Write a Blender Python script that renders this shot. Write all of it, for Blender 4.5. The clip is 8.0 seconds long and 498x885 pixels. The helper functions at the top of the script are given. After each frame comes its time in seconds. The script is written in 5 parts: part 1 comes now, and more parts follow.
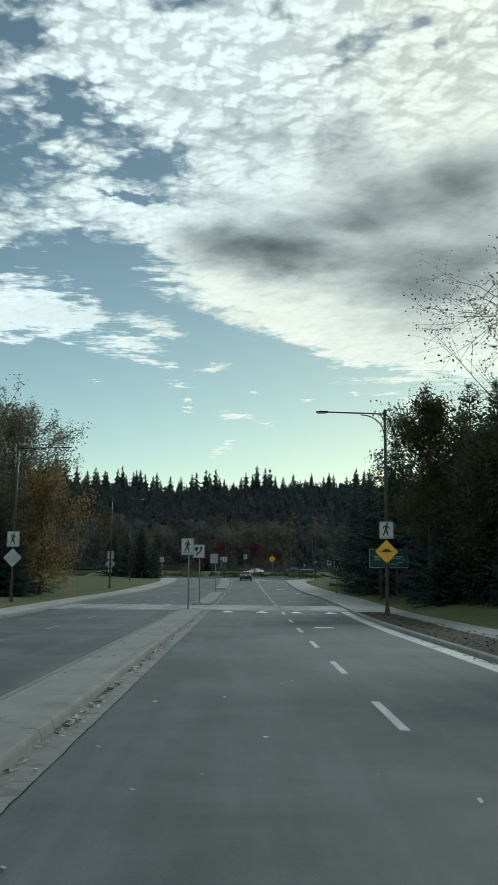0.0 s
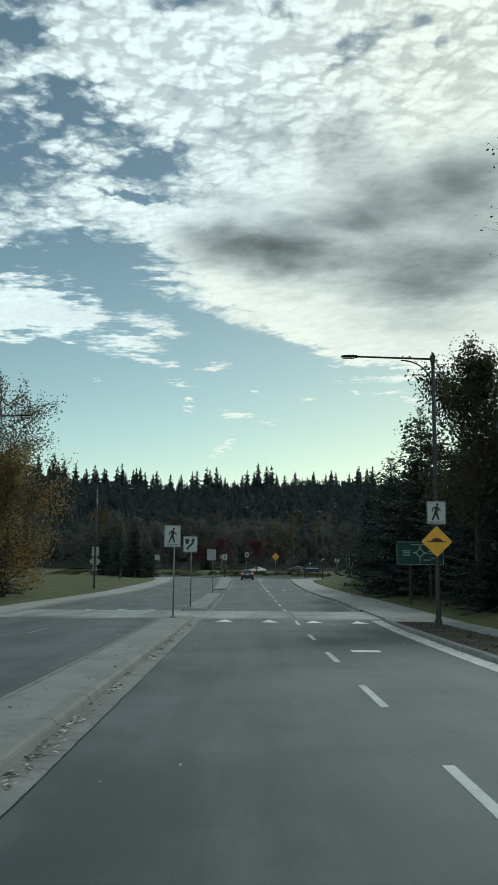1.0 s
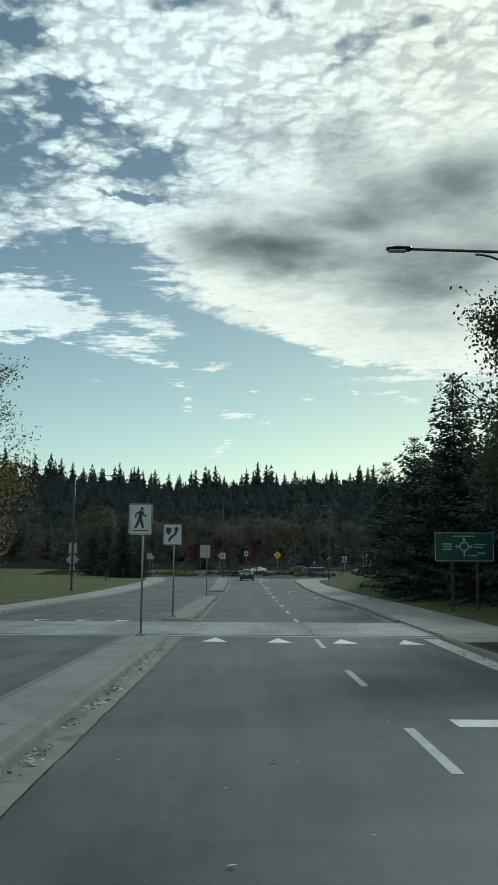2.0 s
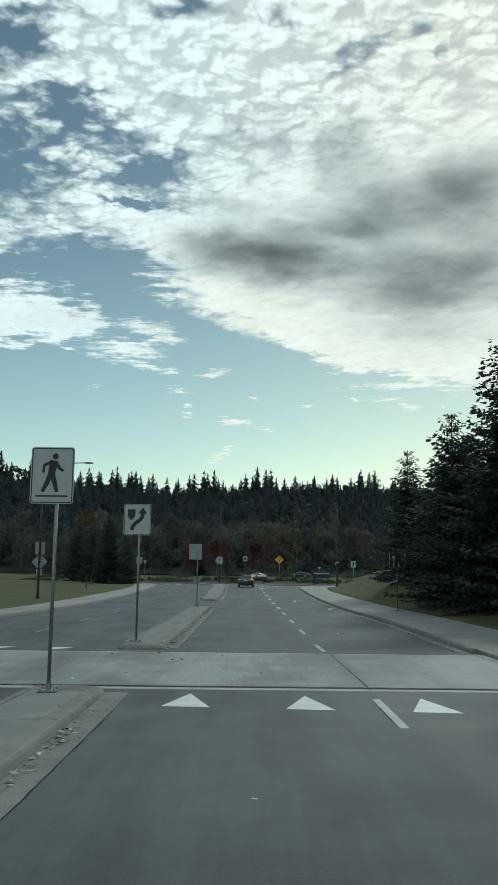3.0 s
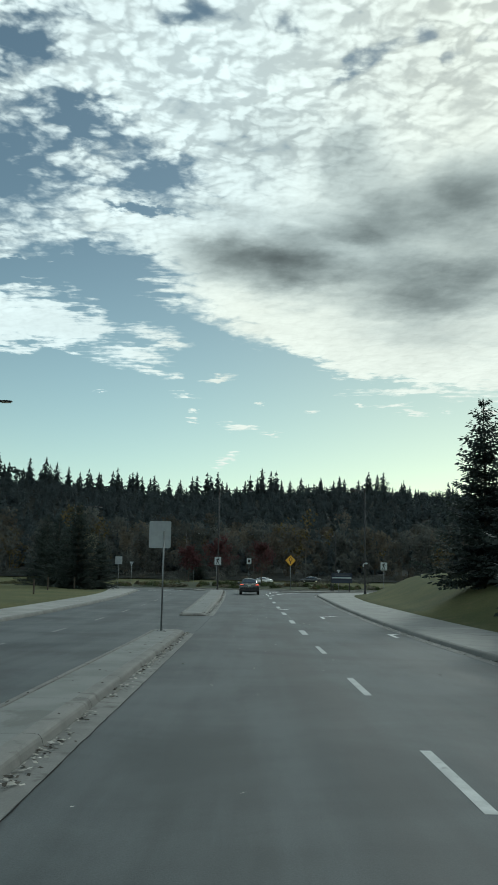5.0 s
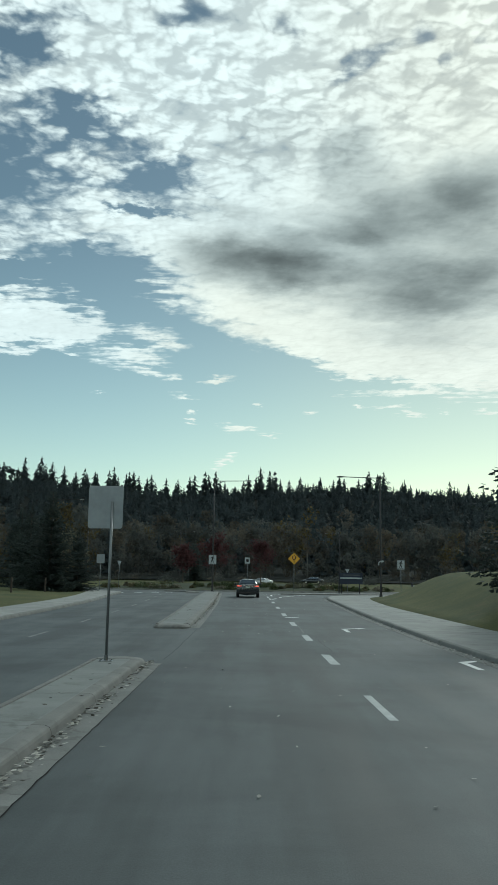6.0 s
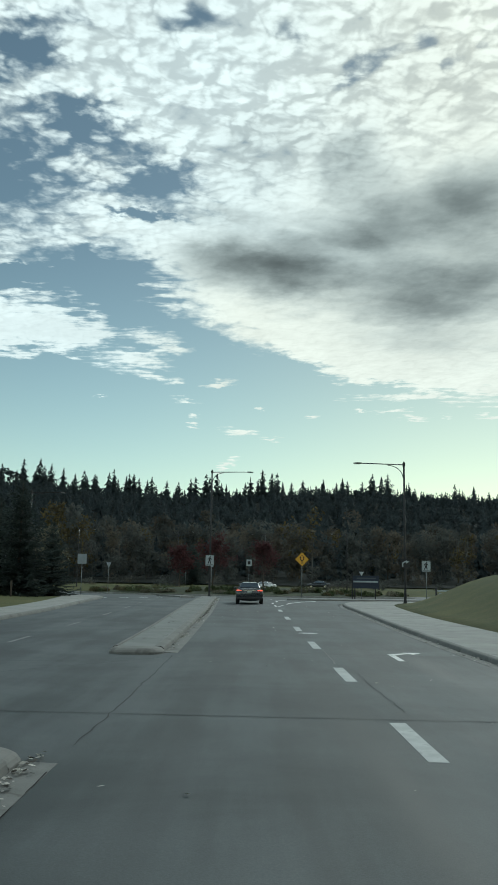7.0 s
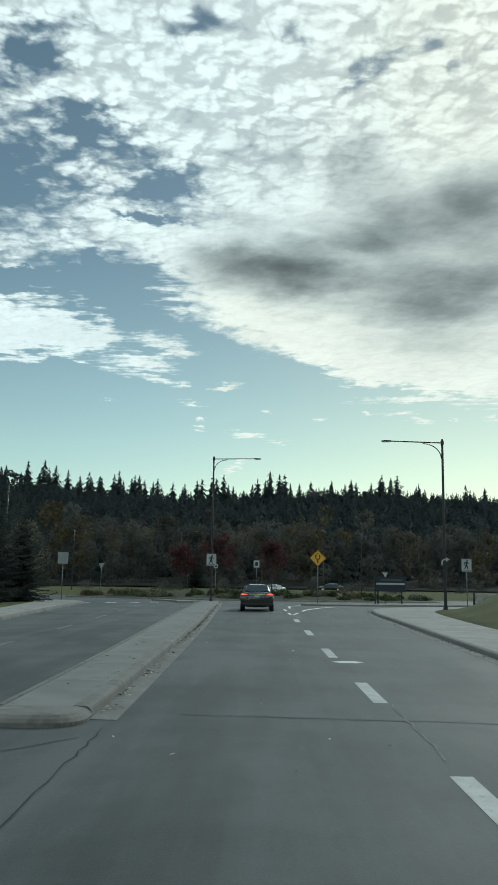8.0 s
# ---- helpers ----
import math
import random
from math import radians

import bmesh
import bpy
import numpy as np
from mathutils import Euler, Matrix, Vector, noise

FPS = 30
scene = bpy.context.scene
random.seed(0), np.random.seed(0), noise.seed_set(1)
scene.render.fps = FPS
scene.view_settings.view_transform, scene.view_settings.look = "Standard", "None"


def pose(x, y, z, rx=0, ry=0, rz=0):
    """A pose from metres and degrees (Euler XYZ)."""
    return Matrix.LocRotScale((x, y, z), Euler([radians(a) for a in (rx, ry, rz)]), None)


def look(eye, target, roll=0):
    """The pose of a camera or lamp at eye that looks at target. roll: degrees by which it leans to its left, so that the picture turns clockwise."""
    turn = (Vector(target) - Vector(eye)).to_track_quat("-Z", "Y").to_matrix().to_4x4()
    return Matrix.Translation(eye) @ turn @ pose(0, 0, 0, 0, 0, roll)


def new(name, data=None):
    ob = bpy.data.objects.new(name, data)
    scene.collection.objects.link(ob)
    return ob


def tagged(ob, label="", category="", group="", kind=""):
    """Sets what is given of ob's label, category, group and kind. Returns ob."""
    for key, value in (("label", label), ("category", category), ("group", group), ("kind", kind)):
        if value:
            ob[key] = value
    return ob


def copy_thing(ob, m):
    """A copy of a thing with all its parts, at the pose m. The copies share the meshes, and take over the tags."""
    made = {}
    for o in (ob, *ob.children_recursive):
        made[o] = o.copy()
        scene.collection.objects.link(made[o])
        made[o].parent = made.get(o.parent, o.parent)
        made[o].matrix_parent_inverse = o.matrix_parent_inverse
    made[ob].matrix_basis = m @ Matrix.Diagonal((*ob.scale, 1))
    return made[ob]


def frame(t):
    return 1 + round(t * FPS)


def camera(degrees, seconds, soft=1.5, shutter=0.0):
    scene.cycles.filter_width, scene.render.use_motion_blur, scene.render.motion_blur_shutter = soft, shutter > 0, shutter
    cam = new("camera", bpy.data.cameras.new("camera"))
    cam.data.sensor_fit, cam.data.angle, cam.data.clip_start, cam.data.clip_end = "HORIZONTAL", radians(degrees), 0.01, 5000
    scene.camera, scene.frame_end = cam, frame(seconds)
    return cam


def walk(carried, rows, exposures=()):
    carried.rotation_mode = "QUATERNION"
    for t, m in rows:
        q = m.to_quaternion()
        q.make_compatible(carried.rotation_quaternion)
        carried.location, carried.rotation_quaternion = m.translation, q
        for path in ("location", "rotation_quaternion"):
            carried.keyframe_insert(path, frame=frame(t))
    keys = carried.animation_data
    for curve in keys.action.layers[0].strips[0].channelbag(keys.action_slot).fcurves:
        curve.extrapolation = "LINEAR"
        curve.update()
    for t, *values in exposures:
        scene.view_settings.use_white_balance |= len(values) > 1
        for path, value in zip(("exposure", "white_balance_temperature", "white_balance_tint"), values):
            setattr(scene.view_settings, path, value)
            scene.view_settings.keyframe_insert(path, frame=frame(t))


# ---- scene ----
cam = camera(31.76, 8.0, soft=1.6)

# seconds, x, y, yaw, pitch, roll of the dashboard camera, which rides 1.85 m above the road
ROWS = [
    (0.0, 0.19, 1.05, -0.24, 8.44, 0.55),
    (0.5, 0.17, 6.61, -0.17, 8.42, 0.55),
    (1.0, 0.16, 12.30, -0.17, 8.38, 0.50),
    (1.5, 0.17, 17.88, -0.19, 8.37, 0.39),
    (1.7, 0.18, 20.12, -0.20, 8.38, 0.37),
    (2.8, 0.16, 33.14, -0.27, 8.65, 0.64),
    (3.0, 0.17, 35.62, -0.25, 8.81, 0.67),
    (3.5, 0.21, 41.86, -0.13, 9.01, 0.74),
    (4.0, 0.16, 47.99, -0.03, 9.13, 0.84),
    (4.5, 0.23, 53.76, 0.09, 9.18, 1.02),
    (5.8, 0.33, 68.81, -0.00, 9.11, 0.87),
    (6.0, 0.33, 71.18, -0.04, 9.23, 0.90),
    (6.5, 0.34, 77.02, -0.02, 9.37, 0.98),
    (7.0, 0.35, 82.41, 0.09, 9.49, 1.04),
    (7.5, 0.37, 87.89, 0.33, 9.63, 1.02),
    (8.0, 0.37, 93.72, 0.56, 9.68, 0.93),
]


def gz(y):
    """Height of the road surface: gently down to the crossing, level, then a rise to the roundabout."""
    k = min(max((y - 85.0) / 75.0, 0.0), 1.0)
    fall = 1.5 * math.log1p(math.exp(min((48.0 - y) / 1.5, 60.0))) if y > -40 else 48.0 - y
    return 0.9 * k * k * (3 - 2 * k) + 0.32 / 48.0 * fall


walk(cam, [(t, pose(x, y, 1.85 + gz(y), 90 + p, 0, w) @ pose(0, 0, 0, 0, 0, r)) for t, x, y, w, p, r in ROWS],
     exposures=[(0.0, 0.0, 5700, -5), (8.0, 0.0, 5700, -5)])

# ---- sun and sky ----
SUN_AZ, SUN_EL = 25.0, 30.0          # degrees to the right of straight ahead, and above the horizon
sun_way = Vector((math.sin(radians(SUN_AZ)) * math.cos(radians(SUN_EL)),
                  math.cos(radians(SUN_AZ)) * math.cos(radians(SUN_EL)), math.sin(radians(SUN_EL))))
sun = new("sun", bpy.data.lights.new("sun", "SUN"))
sun.data.energy, sun.data.angle, sun.data.color = 1.25, radians(9.0), (1.0, 0.96, 0.88)
sun.matrix_basis = look(sun_way * 60, (0, 0, 0))


class Nodes:
    """Short ways to write a node tree."""

    def __init__(self, tree):
        self.tree, self.links = tree, tree.links
        tree.nodes.clear()

    def put(self, socket, value):
        if isinstance(value, bpy.types.NodeSocket):
            self.links.new(value, socket)
        elif value is not None:
            socket.default_value = value

    def add(self, kind, ins=()):
        node = self.tree.nodes.new(kind)
        for key, value in dict(ins).items():
            self.put(node.inputs[key], value)
        return node

    def math(self, op, a, b=None, c=None, clamp=False):
        node = self.add("ShaderNodeMath")
        node.operation, node.use_clamp = op, clamp
        for k, v in enumerate((a, b, c)):
            self.put(node.inputs[k], v)
        return node.outputs[0]

    def noise(self, vector, scale, detail=4.0, rough=0.55, distortion=0.0):
        return self.add("ShaderNodeTexNoise", {"Vector": vector, "Scale": scale, "Detail": detail,
                                               "Roughness": rough, "Distortion": distortion}).outputs["Fac"]

    def ramp(self, value, lo, hi, a=0.0, b=1.0, smooth=True):
        node = self.add("ShaderNodeMapRange")
        node.interpolation_type = "SMOOTHSTEP" if smooth else "LINEAR"
        for k, v in enumerate((value, lo, hi, a, b)):
            self.put(node.inputs[k], v)
        return node.outputs[0]

    def mix(self, fac, a, b, blend="MIX"):
        node = self.add("ShaderNodeMix")
        node.data_type, node.blend_type = "RGBA", blend
        self.put(node.inputs[0], fac)
        self.put(node.inputs[6], a)
        self.put(node.inputs[7], b)
        return node.outputs[2]

    def vec(self, x, y, z=0.0):
        return self.add("ShaderNodeCombineXYZ", {0: x, 1: y, 2: z}).outputs[0]


world = bpy.data.worlds.new("sky")
scene.world = world
world.use_nodes = True
W = Nodes(world.node_tree)
sky = W.add("ShaderNodeTexSky")
sky.sky_type, sky.sun_disc, sky.sun_elevation, sky.sun_rotation = "NISHITA", False, radians(SUN_EL), radians(SUN_AZ)
sky.altitude, sky.air_density, sky.dust_density, sky.ozone_density = 600.0, 1.0, 0.25, 2.5
where = W.add("ShaderNodeTexCoord").outputs["Generated"]
split = W.add("ShaderNodeSeparateXYZ", {0: where})
dx, dy, dz = split.outputs
# the cloud layer is flat: its pattern is laid out on a plane overhead
deck = W.math("MAXIMUM", W.math("ADD", dz, 0.06), 0.02)
px, py = W.math("DIVIDE", dx, deck), W.math("DIVIDE", dy, deck)
plane = W.vec(px, py, 0.0)
ahead = W.math("MAXIMUM", dy, 0.12)
su, sv = W.math("DIVIDE", dx, ahead), W.math("DIVIDE", dz, ahead)
# masses of the cloud layer as it drifts ahead, each (sideways, up, half width, half height, turn) on the plane one metre ahead
CLOUD = [(0.042, 0.694, 0.453, 0.256, 0), (-0.095, 0.430, 0.245, 0.047, -4), (0.107, 0.377, 0.236, 0.117, -8), (0.234, 0.317, 0.221, 0.090, -6),
    (-0.268, 0.309, 0.100, 0.040, -4), (-0.287, 0.404, 0.075, 0.024, -8), (-0.184, 0.519, 0.041, 0.033, -10), (0.258, 0.503, 0.227, 0.169, 0), (0.167, 0.274, 0.173, 0.040, -8)]
HOLE = [(-0.313, 0.490, 0.082, 0.070, 0), (-0.217, 0.555, 0.059, 0.025, -18), (-0.124, 0.490, 0.043, 0.028, -40), (-0.140, 0.448, 0.052, 0.008, -12),
    (-0.204, 0.367, 0.084, 0.034, -10), (-0.304, 0.663, 0.049, 0.031, 20), (-0.142, 0.337, 0.037, 0.013, 10)]
THIN = [(-0.083, 0.703, 0.064, 0.039, 0), (0.042, 0.691, 0.050, 0.035, 0), (0.134, 0.643, 0.091, 0.020, 25), (0.211, 0.683, 0.028, 0.031, 40),  (-0.243, 0.711, 0.064, 0.031, 0), (0.289, 0.683, 0.016, 0.020, 0), (0.243, 0.653, 0.028, 0.014, 30), (-0.272, 0.603,
    0.063, 0.030, -20)]
GREY = [(0.018, 0.383, 0.108, 0.044, -3, 0.66), (-0.004, 0.392, 0.068, 0.024, -2, 0.2), (0.062, 0.379, 0.068, 0.030, -6, 0.24), (0.020,
    0.346, 0.101, 0.022, -4, 0.14), (0.229, 0.394, 0.156, 0.117, 10, 0.3), (0.218, 0.353, 0.118, 0.044, 0, 0.42), (0.281, 0.392, 0.088, 0.043,
    8, 0.16), (0.108, 0.426, 0.068, 0.020, -24, 0.36), (0.073, 0.418, 0.061, 0.013, -10, 0.24), (0.127, 0.475, 0.051, 0.084, 8, 0.22), (0.283,
    0.482, 0.095, 0.050, 25, 0.36), (0.199, 0.447, 0.115, 0.040, 14, 0.32), (0.114, 0.528, 0.059, 0.034, 55, 0.18), (0.016, 0.531, 0.083, 0.052,
    30, 0.08), (-0.030, 0.444, 0.096, 0.017, -5, 0.14), (0.207, 0.289, 0.087, 0.017, 0, 0.1)]
WISP = [(-0.146, 0.264, 0.050, 0.015, -6), (-0.120, 0.290, 0.045, 0.010, -3), (-0.100, 0.275, 0.030, 0.008, 0), (-0.086, 0.238, 0.016, 0.005, -3), (-0.037, 0.236, 0.022, 0.005, 4), (-0.074, 0.215, 0.017, 0.004, -8), (-0.010, 0.180, 0.024, 0.005, -4),
    (0.009, 0.206, 0.007, 0.002, 0), (0.070, 0.199, 0.009, 0.002, 0), (0.127, 0.208, 0.008, 0.002, 0), (-0.066, 0.197, 0.008, 0.002, 0), (-0.064,
    0.186, 0.009, 0.002, 0), (0.023, 0.171, 0.012, 0.002, 0), (-0.027, 0.140, 0.017, 0.005, 35), (0.193, 0.226, 0.073, 0.006, 3), (0.167, 0.208,
    0.026, 0.004, 0), (0.190, 0.199, 0.020, 0.004, 0), (0.226, 0.201, 0.009, 0.002, 0), (0.279, 0.204, 0.021, 0.003, 0), (-0.176, 0.220, 0.009, 0.001,
    0), (-0.211, 0.265, 0.013, 0.003, 0), (-0.121, 0.246, 0.023, 0.005, -6)]


def swarm(masses, at, soft=None):
    """How deep a direction lies within any of the masses: 1 in a middle, 0 at its rim."""
    best = None
    for u, v, a, b, turn in masses:
        node = W.add("ShaderNodeMapping", {"Vector": at, "Location": (u, v, 0), "Rotation": (0, 0, radians(turn)), "Scale": (a, b, 1)})
        node.vector_type = "TEXTURE"
        far = W.add("ShaderNodeVectorMath", {0: node.outputs[0]})
        far.operation = "LENGTH"
        depth = W.math("SUBTRACT", 1.0, far.outputs["Value"])
        best = depth if best is None else W.math("MAXIMUM", best, depth)
    return best


flat_uv = W.vec(su, sv, 0.0)


def warped(scale, amount, seed):
    wob = W.add("ShaderNodeTexNoise", {"Vector": W.vec(W.math("ADD", px, seed), py, seed), "Scale": scale, "Detail": 5.0, "Roughness": 0.62})
    shift = W.add("ShaderNodeVectorMath", {0: wob.outputs["Color"], 1: (0.5, 0.5, 0.5)})
    shift.operation = "SUBTRACT"
    flat = W.add("ShaderNodeVectorMath", {0: shift.outputs[0], 1: (amount, amount, 0.0)})
    flat.operation = "MULTIPLY"
    total = W.add("ShaderNodeVectorMath", {0: flat_uv, 1: flat.outputs[0]})
    total.operation = "ADD"
    return total.outputs[0]


front = W.ramp(dy, 0.25, 0.55)                                   # the masses lie ahead; elsewhere the layer is broken cloud
puffs = W.noise(plane, 26.0, 5.0, 0.58, 0.1)                     # heads of single clouds
tufts = W.noise(plane, 5.0, 5.0, 0.6)
broad = W.noise(plane, 1.1, 5.0, 0.55)


def cauliflower(at):
    """Rounded heads of cloud packed side by side, smaller ones upon larger: 1 on a head, 0 in a crease."""
    curl = W.add("ShaderNodeVectorMath", {0: W.add("ShaderNodeTexNoise", {"Vector": at, "Scale": 11.0, "Detail": 2.5}).outputs["Color"], 1: (0.07, 0.07, 0.0)})
    curl.operation = "MULTIPLY"
    place = W.add("ShaderNodeVectorMath", {0: at, 1: curl.outputs[0]}).outputs[0]
    total = None
    for scale, weight in ((21.0, 0.60), (46.0, 0.28), (98.0, 0.12)):
        cells = W.add("ShaderNodeTexVoronoi", {"Vector": place, "Scale": scale})
        cells.feature = "SMOOTH_F1"
        cells.inputs["Smoothness"].default_value = 0.5
        one = W.math("MULTIPLY", W.math("POWER", cells.outputs["Distance"], 2.0), weight * 1.4)
        total = one if total is None else W.math("ADD", total, one)
    return W.math("SUBTRACT", 1.0, total)


nearer_sun = W.add("ShaderNodeVectorMath", {0: plane, 1: (0.006, 0.009, 0.0)}).outputs[0]
billow = cauliflower(plane)
slope = W.math("SUBTRACT", billow, cauliflower(nearer_sun))       # which side of a head turns to the sun
mass = swarm(CLOUD, warped(3.5, 0.09, 1.0))
gap = swarm(HOLE, warped(7.0, 0.12, 4.0))
wisp = swarm(WISP, warped(9.0, 0.025, 7.0))
ragged = W.math("ADD", W.math("MULTIPLY", W.math("SUBTRACT", puffs, 0.5), 0.9), W.math("MULTIPLY", W.math("SUBTRACT", tufts, 0.5), 0.9))
ragged = W.math("ADD", ragged, W.math("MULTIPLY", W.math("SUBTRACT", billow, 0.72), 1.1))
high = W.math("MULTIPLY", W.ramp(sv, 0.44, 0.50), W.ramp(W.math("SUBTRACT", sv, W.math("MULTIPLY", su, 0.35)), 0.38, 0.56))
low = W.math("MAXIMUM", W.math("MULTIPLY", W.ramp(sv, 0.36, 0.40, 1.0, 0.0), W.ramp(su, -0.12, -0.06, 1.0, 0.0)), W.ramp(sv, 0.24, 0.27, 1.0, 0.0))
streak = W.noise(W.vec(W.math("MULTIPLY", px, 0.3), py, 2.0), 22.0, 6.0, 0.62)      # low clouds are drawn out in streaks
ragged = W.math("MULTIPLY", ragged, W.math("MAXIMUM", W.ramp(high, 0.0, 1.0, 0.42, 0.74, False), W.math("MULTIPLY", low, 0.45)))
ragged = W.math("ADD", ragged, W.math("MULTIPLY", W.math("MULTIPLY", W.math("SUBTRACT", streak, 0.5), 2.6), W.math("MAXIMUM", low, 0.06)))
body = W.math("MINIMUM", W.math("MULTIPLY", mass, 3.0), W.math("MULTIPLY", W.math("ADD", gap, -0.14), -0.62))
body = W.math("MINIMUM", body, W.ramp(swarm(THIN, warped(5.0, 0.07, 12.0)), -0.2, 0.8, 0.80, 0.22))
body = W.math("MAXIMUM", body, W.math("MULTIPLY", W.math("ADD", wisp, -0.2), 0.8))
elsewhere = W.math("MULTIPLY", W.math("SUBTRACT", broad, 0.47), 2.2)
depth = W.math("ADD", W.math("MULTIPLY", body, front), W.math("MULTIPLY", elsewhere, W.math("SUBTRACT", 1.0, front)))
cover = W.ramp(W.math("ADD", depth, ragged), -0.26, 0.46)
cover = W.math("MULTIPLY", cover, W.ramp(W.math("MULTIPLY", W.math("SUBTRACT", 0.70, billow), high), 0.0, 0.26, 1.0, 0.88))      # thin in the creases
cover = W.math("MULTIPLY", cover, W.ramp(dz, 0.01, 0.08))


def heavy(masses, at):
    """Thick cloud, grey beneath: soft middles that add up."""
    total = None
    for u, v, a, b, turn, weight in masses:
        node = W.add("ShaderNodeMapping", {"Vector": at, "Location": (u, v, 0), "Rotation": (0, 0, radians(turn)), "Scale": (a, b, 1)})
        node.vector_type = "TEXTURE"
        far = W.add("ShaderNodeVectorMath", {0: node.outputs[0]})
        far.operation = "LENGTH"
        soft = W.ramp(far.outputs["Value"], 0.3, 1.3, weight, 0.0)
        total = soft if total is None else W.math("ADD", total, soft)
    return total


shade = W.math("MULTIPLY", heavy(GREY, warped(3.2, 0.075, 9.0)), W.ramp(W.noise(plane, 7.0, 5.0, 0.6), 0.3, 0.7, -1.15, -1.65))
shade = W.math("SUBTRACT", 1.0, W.math("EXPONENT", shade))
shade = W.math("MULTIPLY", W.math("MULTIPLY", shade, front), W.ramp(broad, 0.25, 0.7, 0.9, 1.08))
texture_zone = W.ramp(W.math("SUBTRACT", sv, W.math("MULTIPLY", su, 0.35)), 0.38, 0.60, 0.14, 1.0)                 # the high, near part of the layer shows its heads best
heads = W.math("ADD", W.math("MULTIPLY", W.math("SUBTRACT", puffs, 0.5), 1.0), W.math("MULTIPLY", W.math("SUBTRACT", billow, 0.76), 0.9))
heads = W.math("ADD", heads, W.math("MULTIPLY", slope, 0.7))
grain = W.ramp(W.math("MULTIPLY", heads, texture_zone), -0.40, 0.22, 0.70, 1.02)
haze = W.ramp(W.noise(plane, 2.6, 6.0, 0.6), 0.3, 0.7, 0.92, 1.03)
lit = W.math("MULTIPLY", W.math("MULTIPLY", grain, haze), W.math("SUBTRACT", 1.0, shade))
lit = W.math("MULTIPLY", lit, W.ramp(dy, 0.45, -0.6, 1.06, 2.0))   # away from the sun the clouds are lit from the front
warm = W.math("MAXIMUM", W.ramp(su, -0.1, 0.3), W.math("MULTIPLY", W.ramp(sv, 0.33, 0.46, 1.0, 0.0), W.ramp(su, -0.2, 0.0)))
tone = W.mix(warm, (0.93, 0.94, 0.90, 1), (1.0, 0.94, 0.82, 1))
tone = W.mix(shade, tone, (0.88, 0.95, 0.93, 1))
bright = W.mix(1.0, tone, W.vec(lit, lit, lit), "MULTIPLY")
sky_light = W.mix(1.0, sky.outputs[0], W.mix(W.ramp(sv, 0.1, 0.5), W.mix(W.ramp(su, -0.25, 0.25), (0.134, 0.110, 0.074, 1), (0.150, 0.115, 0.069, 1)), (0.094, 0.078, 0.056, 1)), "MULTIPLY")
look_up = W.mix(cover, sky_light, bright)
W.add("ShaderNodeOutputWorld", {0: W.add("ShaderNodeBackground", {0: look_up, 1: 1.0}).outputs[0]})

# ---- materials ----
def surface(name, a, b, scale=3.0, fine=60.0, rough=0.8, bump=0.15, metallic=0.0, spread=0.12, stains=None, spec=0.5, reach=0.01,
            each="object"):
    """A weathered surface: two colours by a broad noise, grain by a fine one, and relief from both. Metres."""
    m = bpy.data.materials.new(name)
    m.use_nodes = True
    n = Nodes(m.node_tree)
    at = n.add("ShaderNodeNewGeometry").outputs["Position"]
    broad, grain = n.noise(at, scale, 5.0), n.noise(at, fine, 3.0)
    colour = n.mix(n.ramp(broad, 0.3, 0.7), (*a, 1), (*b, 1))
    grainy = n.ramp(grain, 0.2, 0.8, 1 - spread, 1 + spread, False)
    own = n.add("ShaderNodeObjectInfo").outputs["Random"] if each == "object" else n.add("ShaderNodeNewGeometry").outputs["Random Per Island"]
    grainy = n.math("MULTIPLY", grainy, n.ramp(own, 0, 1, 1 - spread * 0.7, 1 + spread * 0.7, False))
    colour = n.mix(1.0, colour, n.vec(grainy, grainy, grainy), "MULTIPLY")
    if stains:
        spots = n.ramp(n.noise(at, stains[1], 6.0, 0.65, 0.6), stains[2], stains[2] + 0.12)
        colour = n.mix(n.math("MULTIPLY", spots, stains[3]), colour, (*stains[0], 1))
    relief = n.add("ShaderNodeBump", {"Strength": bump, "Distance": reach,
                                      "Height": n.math("ADD", grain, n.math("MULTIPLY", broad, 0.6))}).outputs[0]
    shine = n.ramp(broad, 0.3, 0.7, max(rough - 0.08, 0.05), min(rough + 0.08, 1.0), False)
    body = n.add("ShaderNodeBsdfPrincipled", {"Base Color": colour, "Roughness": shine, "Metallic": metallic,
                                              "Normal": relief, "Specular IOR Level": spec})
    n.add("ShaderNodeOutputMaterial", {0: body.outputs[0]})
    return m


